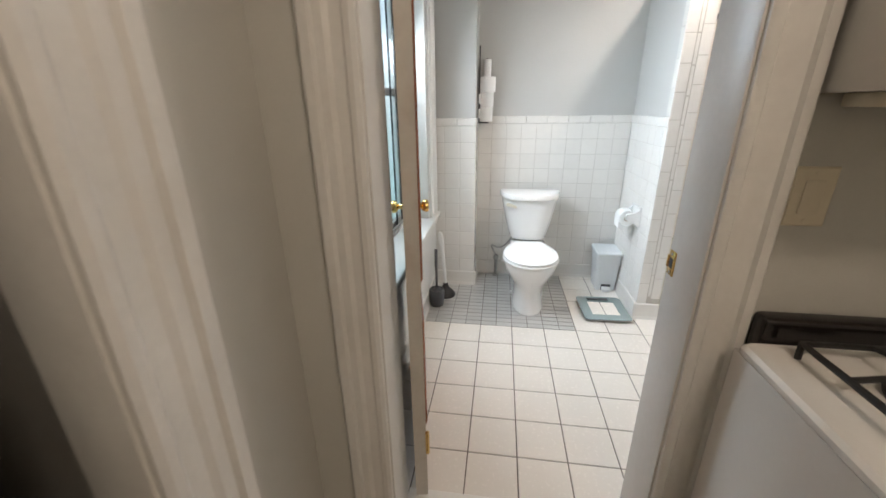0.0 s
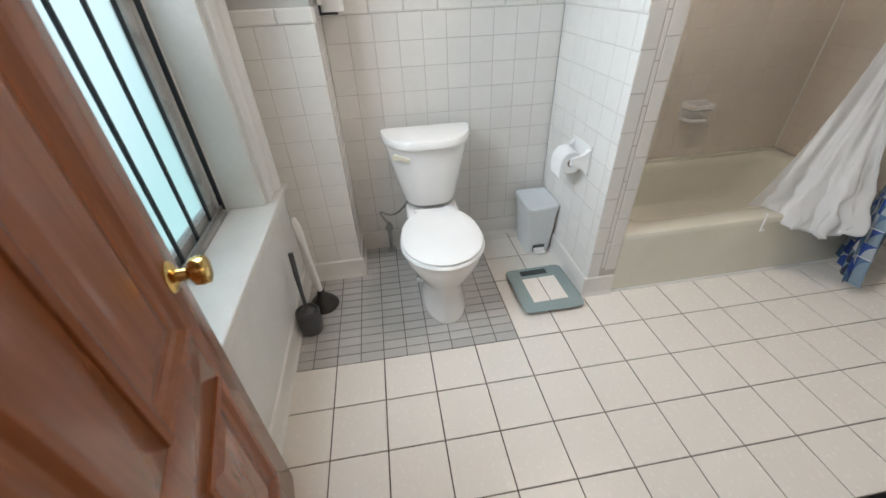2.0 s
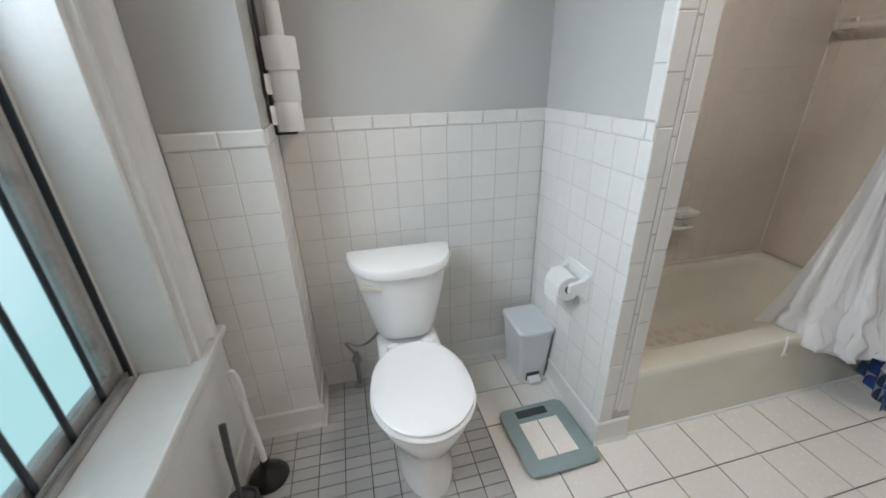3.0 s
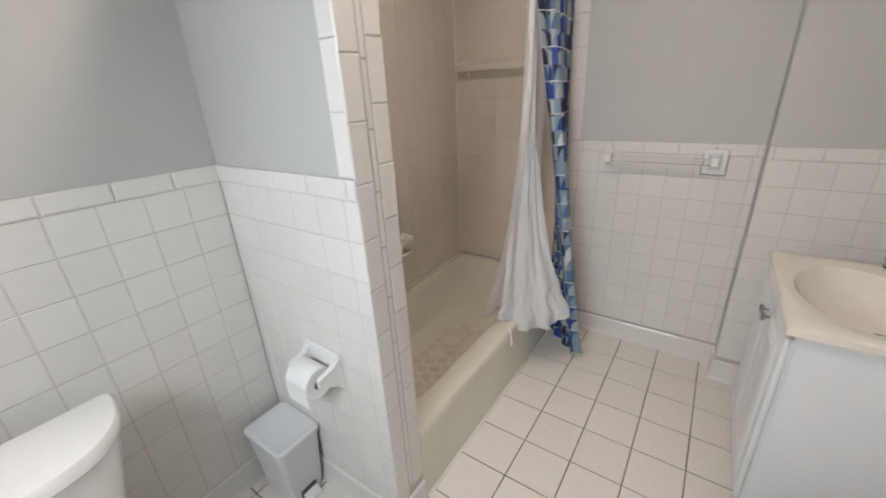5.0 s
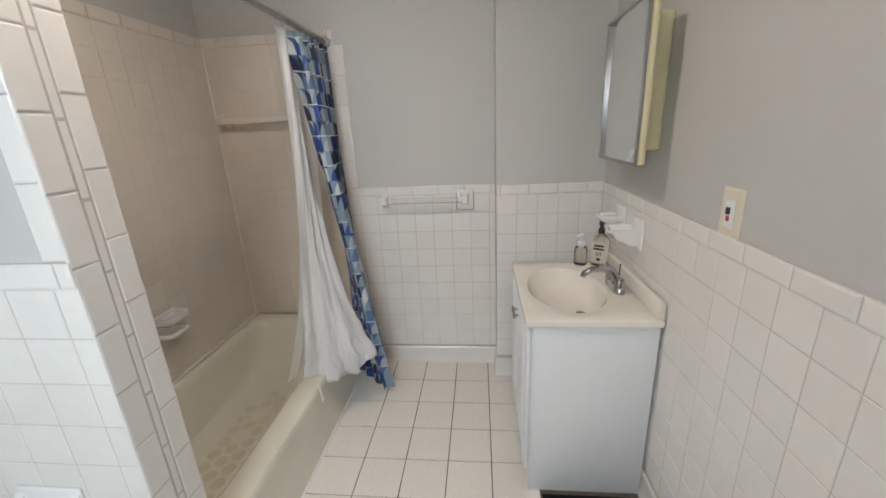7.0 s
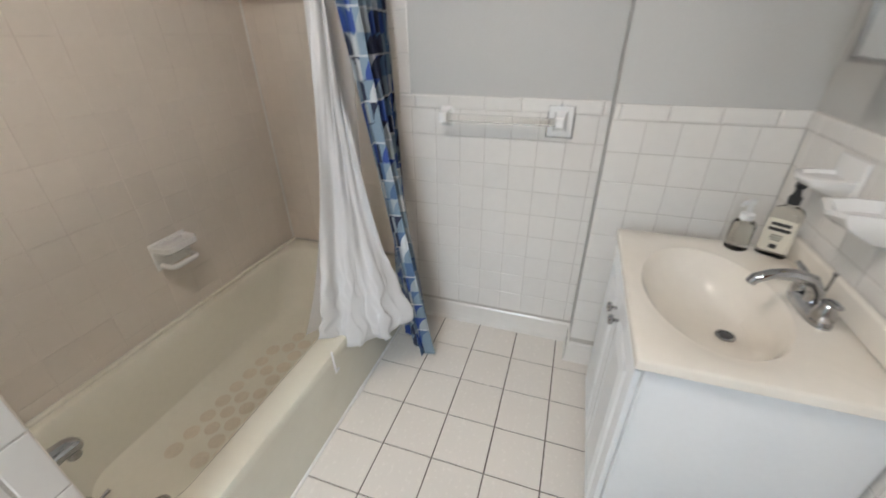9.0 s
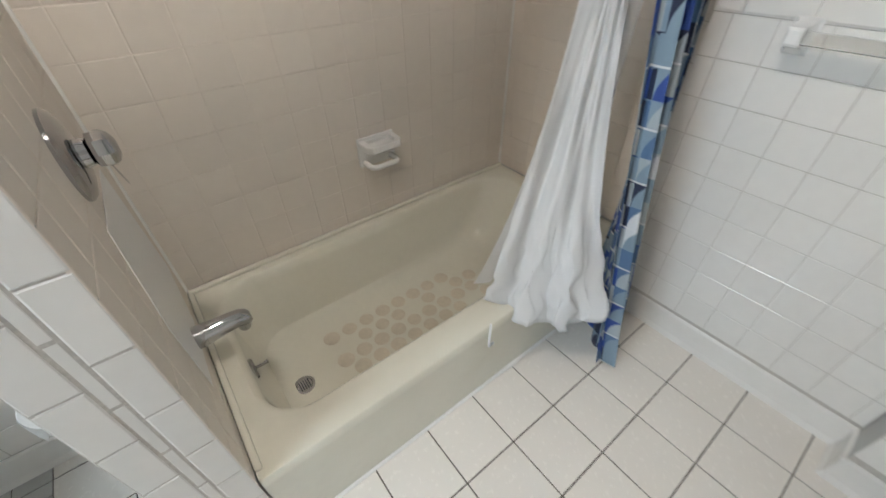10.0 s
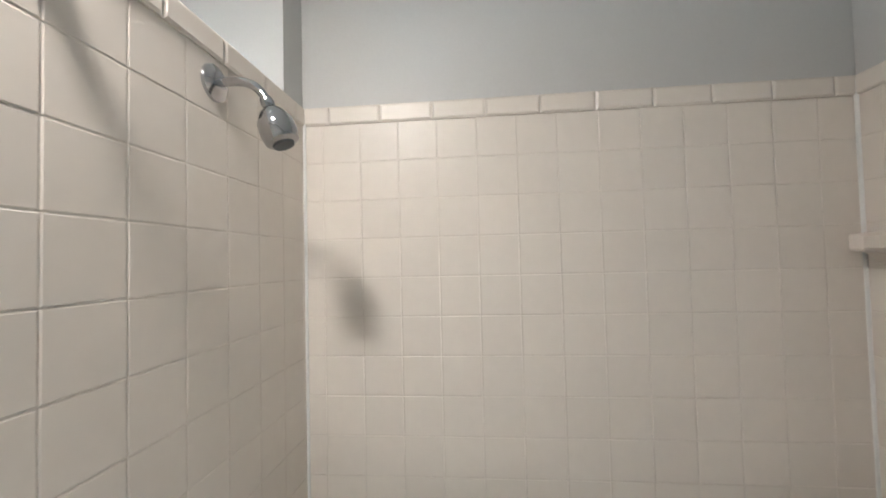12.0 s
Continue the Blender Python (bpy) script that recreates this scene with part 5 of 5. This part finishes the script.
for x0, x1 in ((ST, LW / 2 - 0.05), (LW / 2 + 0.05, LW - ST)):
    for z0, z1 in ((0.22, 0.66), (0.80, LH - 0.12)):
        rings = []
        for y, i in ((0.0117, 0.0), (-0.004, 0.001), (-0.010, 0.008), (-0.006, 0.018), (0.004, 0.026), (0.0095, 0.034), (0.0095, 0.046), (0.002, 0.072), (0.001, 0.085)):
            rings.append([(x, y, z) for x, z in ((x0 + i, z0 + i), (x1 - i, z0 + i), (x1 - i, z1 - i), (x0 + i, z1 - i))])
        part("panel", loft(rings, cap0=False), M_WOOD, door, "raised panel with bold moulding", smooth=False)
# paint on the hinge edge and a ragged sliver of it on the face
part("edge_paint", box(-0.0012, 0.0, 0.0, LT, 0.0, LH), M_DOORW, door, "chipped white paint on the hinge edge", smooth=False)
strip = bmesh.new()
prev = None
for k in range(61):
    z = LH * k / 60
    w = 0.012 + 0.004 * noise.noise(Vector((0.3, 1.7, z * 14))) + 0.003 * noise.noise(Vector((2.1, 0.2, z * 55)))
    cur_ = [strip.verts.new((x, -0.0007, z)) for x in (-0.001, w)]
    if prev:
        strip.faces.new((prev[0], prev[1], cur_[1], cur_[0]))
    prev = cur_
part("paint_sliver", strip, M_DOORW, door, smooth=False)
part("worn_strip", box(0.013, 0.045, -0.0005, -0.0001, 0.0, LH), M_WOODL, door, "worn pale band along the hinge side", smooth=False)
for z in (0.25, 1.75):
    part("hinge", turned([(0.007, -0.045), (0.007, 0.045)], 12, at=(-0.006, -0.004, z)), M_BRASS, door)
for side, y0, sg in ((0, 0.0, -1), (1, LT, 1)):
    kn = part("knob", turned([(0.030, y0), (0.031, y0 + sg * 0.004), (0.024, y0 + sg * 0.010), (0.013, y0 + sg * 0.014), (0.011, y0 + sg * 0.030), (0.016, y0 + sg * 0.034), (0.026, y0 + sg * 0.040), (0.029, y0 + sg * 0.052), (0.027, y0 + sg * 0.064), (0.018, y0 + sg * 0.068)], 28, "Y", (LW - 0.062, 0, 0.895)), M_BRASS, door, "polished brass door knob")

# ---- kitchen things beside the doorway ----
stove = thing("gas_stove", "white gas stove with black backguard and iron grates", "stove", (0.002, YK - 0.012, 0.0))
stove.scale = (1, 1, 0.967)
part("body", box(0.0, 0.75, -0.66, -0.04, 0.03, 0.868, 0.004), M_STOVE, stove)
part("cooktop", loft([rrect(0.0, 0.76, -0.68, -0.055, 0.869, 0.02, 6), rrect(-0.004, 0.764, -0.684, -0.053, 0.876, 0.02, 6), rrect(-0.004, 0.764, -0.684, -0.053, 0.886, 0.02, 6), rrect(0.004, 0.756, -0.676, -0.060, 0.894, 0.02, 6), rrect(0.03, 0.73, -0.65, -0.085, 0.890, 0.02, 6)]), M_STOVE, stove, "glossy white cooktop")
part("backguard", box(0.040, 0.76, -0.052, -0.004, 0.80, 0.948, 0.012, 3), M_GLOSSBLK, stove, "glossy black backguard")
part("base", box(0.02, 0.73, -0.62, -0.06, 0.0, 0.03), M_BLACK, stove)
for cx, cy in ((0.20, -0.21), (0.20, -0.50), (0.56, -0.21), (0.56, -0.50)):
    part("burner", turned([(0.05, 0.892), (0.052, 0.90), (0.036, 0.912), (0.034, 0.918)], 20, at=(cx, cy, 0)), M_IRON, stove)
    g = part("grate", tube([(cx - 0.12, cy - 0.11, 0.925), (cx + 0.12, cy - 0.11, 0.925), (cx + 0.12, cy + 0.11, 0.925), (cx - 0.12, cy + 0.11, 0.925), (cx - 0.12, cy - 0.11, 0.925)], 0.007, 8), M_IRON, stove)
    for dx, dy in ((1, 0), (-1, 0), (0, 1), (0, -1)):
        part("finger", tube([(cx + dx * 0.12, cy + dy * 0.11, 0.926), (cx + dx * 0.05, cy + dy * 0.05, 0.938), (cx + dx * 0.03, cy + dy * 0.03, 0.934)], 0.006, 8), M_IRON, g)
    for dx, dy in ((1, 1), (-1, 1), (1, -1), (-1, -1)):
        part("leg", tube([(cx + dx * 0.12, cy + dy * 0.11, 0.889), (cx + dx * 0.12, cy + dy * 0.11, 0.926)], 0.006, 8), M_IRON, g)
upper = thing("wall_cabinet", "white kitchen wall cabinet over the stove", "wall cabinet", (0.050, YK - 0.001, 1.350))
part("body", box(0.0, 0.76, -0.31, 0.0, 0.0, 0.72, 0.002), M_KCAB, upper)
part("door", box(0.003, 0.377, -0.331, -0.3105, 0.003, 0.717, 0.003), M_KCAB, upper)
part("door", box(0.381, 0.757, -0.331, -0.3105, 0.003, 0.717, 0.003), M_KCAB, upper)
hood = thing("range_hood", "slim ivory range hood under the wall cabinet", "range hood", (0.085, YK - 0.012, 1.330))
part("shell", box(0.0, 0.70, -0.30, 0.0, -0.004, 0.0195, 0.004), M_IVORY, hood)
cl = thing("hanging_cloth", "dark blue-grey cloth hanging in the side doorway", "cloth", (-1.30, -2.15, 0))
part("cloth", cloth(((0.0, -0.32), (0.0, 0.27)), ((0.0, -0.30, 0.02), (0.02, 0.26, 0.02)), 1.98, 5, 0.025, 0.035, 60, 20, 1.0, 1.0, 23), M_FELT, cl)
part("rail", tube([(0, -0.45, 2.0), (0, 0.78, 2.0)], 0.012, 10), M_STEEL, cl)

# ---- bathroom ceiling light ----
cl2 = thing("ceiling_light", "round shaded ceiling light with lit opal glass", "ceiling light", (0.635, -0.01, CEIL))
part("housing", turned([(0.088, -0.001), (0.090, -0.02), (0.082, -0.07), (0.080, -0.100), (0.074, -0.100), (0.072, -0.086), (0.0, -0.085)], 32, cap1=False), M_WPLAST, cl2, "white metal shade open below")
part("globe", turned([(0.066, -0.088), (0.066, -0.101), (0.056, -0.112), (0.030, -0.119), (0.010, -0.1205)], 32), M_LAMPGLASS, cl2, "lit opal glass diffuser")
# unseen canopy, added only to go with the kitchen fill lamp
cl3 = thing("kitchen_fill_canopy", "unseen round white canopy added above the kitchen fill lamp", "ceiling light", (0.1, -2.7, CEIL))
part("canopy", turned([(0.10, -0.001), (0.10, -0.02), (0.06, -0.03)], 28), M_WPLAST, cl3)

# ---- tiles of walls and floor ----
tiled(wall_toilet, (0, YB, 0), (1, 0, 0), XR, XP, XP - 0.002, 0.108, 1.213, 10, 1.268, M_WTILE, M_GROUT)
tiled(partition, (XP, 0, 0), (0, -1, 0), -YB, -0.21, -0.21 - 0.055, 0.108, 1.213, 10, 1.268, M_WTILE, M_GROUT)
tiled(pier_west, (0, YP, 0), (1, 0, 0), XW, XR, XR - 0.003, 0.108, 1.207, 10, 1.262, M_WTILE, M_GROUT)
tiled(pier_west, (XR, 0, 0), (0, 1, 0), YP, YB, YP, 0.108, 1.207, 10, 1.262, M_WTILE, M_GROUT)
tiled(wall_tub, (0, YT, 0), (1, 0, 0), XQ, XF, 0.603, RIM + 0.005, 1.962, 14, 2.016, M_BTILE, M_BGROUT, pitch=0.1122)
tiled(partition, (XQ, 0, 0), (0, 1, 0), 0.21, YT, 0.281, RIM + 0.003, 1.962, 14, 2.016, M_BTILE, M_BGROUT, pitch=0.1122)
tiled(wall_tub_end, (XF, 0, 0), (0, -1, 0), -YT, -0.262, -YT + 0.06, RIM + 0.003, 1.962, 14, 2.016, M_BTILE, M_BGROUT, pitch=0.1122)
tiled(wall_tub_end, (XF, 0, 0), (0, -1, 0), -0.2615, -0.205, -0.2615, RIM, 1.962, 14, 2.016, M_WTILE, M_GROUT)
tiled(wall_far, (XG, 0, 0), (0, -1, 0), -0.2035, -YG, -0.15, 0.108, 1.115, 9, 1.170, M_WTILE, M_GROUT)
tiled(pier_far, (XV, 0, 0), (0, -1, 0), -YG, -YS, -YG, 0.108, 1.125, 9, 1.180, M_WTILE, M_GROUT)
tiled(wall_door, (0, YS, 0), (-1, 0, 0), -XV, -DOOR_R - 0.105, -XV + 0.05, 0.108, 1.123, 9, 1.178, M_WTILE, M_GROUT)
tiled(wall_west, (XW, 0, 0), (0, 1, 0), YS, WIN_Y0 - 0.162, YS + 0.03, 0.60, 1.207, 5, 1.262, M_WTILE, M_GROUT)
# edge courses of the partition: a narrow middle strip between two columns
part("top_edge", box(XP, XQ, 0.21, YB + T - 0.002, PTOP - 0.0035, PTOP + 0.002, 0.002), M_WTILE, partition, "glazed top edge of the partition", smooth=False)
bed = part("grout", box(XP + 0.003, XQ - 0.003, 0.2115, 0.2165, 0.05, PTOP - 0.006), M_GROUT, partition, smooth=False)
lay(partition, "edge_tile", (0, 0.21 + T, 0), (1, 0, 0), Z, [XP, XP + 0.061], [0.108 + 0.143 * k for k in range(14)] + [PTOP - 0.004], 0.0022, T, 0.003, M_WTILE, wobble=0.0003)
lay(partition, "edge_strip", (0, 0.21 + T, 0), (1, 0, 0), Z, [XP + 0.061, XP + 0.083], [0.16 + 0.152 * k for k in range(13)] + [PTOP - 0.004], 0.0022, T - 0.001, 0.003, M_WTILE, wobble=0.0003)
lay(partition, "edge_tile", (0, 0.21 + T, 0), (1, 0, 0), Z, [XP + 0.083, XQ], [0.145 + 0.143 * k for k in range(13)] + [PTOP - 0.004], 0.0022, T, 0.003, M_WTILE, wobble=0.0003)
lay(partition, "edge_tile", (XP + T, 0, 0), (0, -1, 0), Z, [-0.268, -0.212], [1.270 + 0.1484 * k for k in range(6)], 0.0022, T, 0.003, M_WTILE)
lay(wall_far, "edge_tile", (XG + T, 0, 0), (0, -1, 0), Z, [-0.2035, -0.15], [1.172 + 0.152 * k for k in range(6)], 0.0022, T, 0.003, M_WTILE)
# cove baseboards
baseboard(1, (XR, YB, 0), (XP, YB, 0), (0, -1, 0))
baseboard(2, (XP, YB, 0), (XP, 0.20, 0), (-1, 0, 0))
baseboard(3, (XP - 0.016, 0.21, 0), (XQ, 0.21, 0), (0, -1, 0))
baseboard(4, (XW, YP, 0), (XR + 0.016, YP, 0), (0, -1, 0))
baseboard(5, (XR, YP - 0.014, 0), (XR, YB, 0), (1, 0, 0))
baseboard(6, (XW, YS, 0), (XW, YP, 0), (1, 0, 0), "white painted baseboard below the window")
baseboard(7, (XG, 0.19, 0), (XG, YG, 0), (-1, 0, 0))
baseboard(8, (XV, YG + 0.010, 0), (XV, YS, 0), (-1, 0, 0))
baseboard(9, (XV, YS, 0), (DOOR_R + 0.105, YS, 0), (0, 1, 0))
baseboard(10, (XG - 0.012, YG + 0.0005, 0), (XV - 0.014, YG + 0.0005, 0), (0, 1, 0))
# caulk in the tub corners
for x, y in ((XQ + 0.002, YT - 0.002), (XF - 0.002, YT - 0.002)):
    structure(f"caulk_{'a' if x < 1 else 'b'}", tube([(x, y, RIM), (x, y, 1.0), (x, y, 2.0)], [0.006, 0.005, 0.006], 8), M_CAULK, "white caulk line in the tiled tub corner", "caulk", True)


def floor_skip(x, y):
    return y > 0.21 and x > XQ - 0.02 or (x < -0.0005 and y > 0 and x > -1.1) or (x < XR and y > YP) or (XP < x < XQ and y > 0.215) or (0.81 < x < 1.04 and -1.15 < y < -0.81) or (VX0 < x and y < VY1 - 0.08) or (x > 1.97 and y < -0.70)


xs = sorted(set([round(v, 4) for v in lines(XW - 0.005, XF, 0.0, 0.2)]))
lay(floor, "tile", (0, 0, -0.004), (1, 0, 0), (0, 1, 0), xs, lines(YS - 0.004, 0.2085, 0.0, 0.2), 0.0048, 0.004, 0.0014, M_FTILE, floor_skip, wobble=0.0002)
lay(floor, "tile", (0, 0, -0.004), (1, 0, 0), (0, 1, 0), [0.0, 0.2, XP + 0.005], lines(0.2, YB, 0.0, 0.2), 0.0048, 0.004, 0.0014, M_FTILE, None, wobble=0.0002)
lay(floor, "mosaic_tile", (0, 0, -0.004), (1, 0, 0), (0, 1, 0), lines(XW - 0.005, 0.0, 0.0, 0.1), lines(0.0, YB, 0.0, 0.05), 0.0038, 0.0036, 0.0012, M_MOSAIC, lambda x, y: x < XR and y > YP, wobble=0.0003)
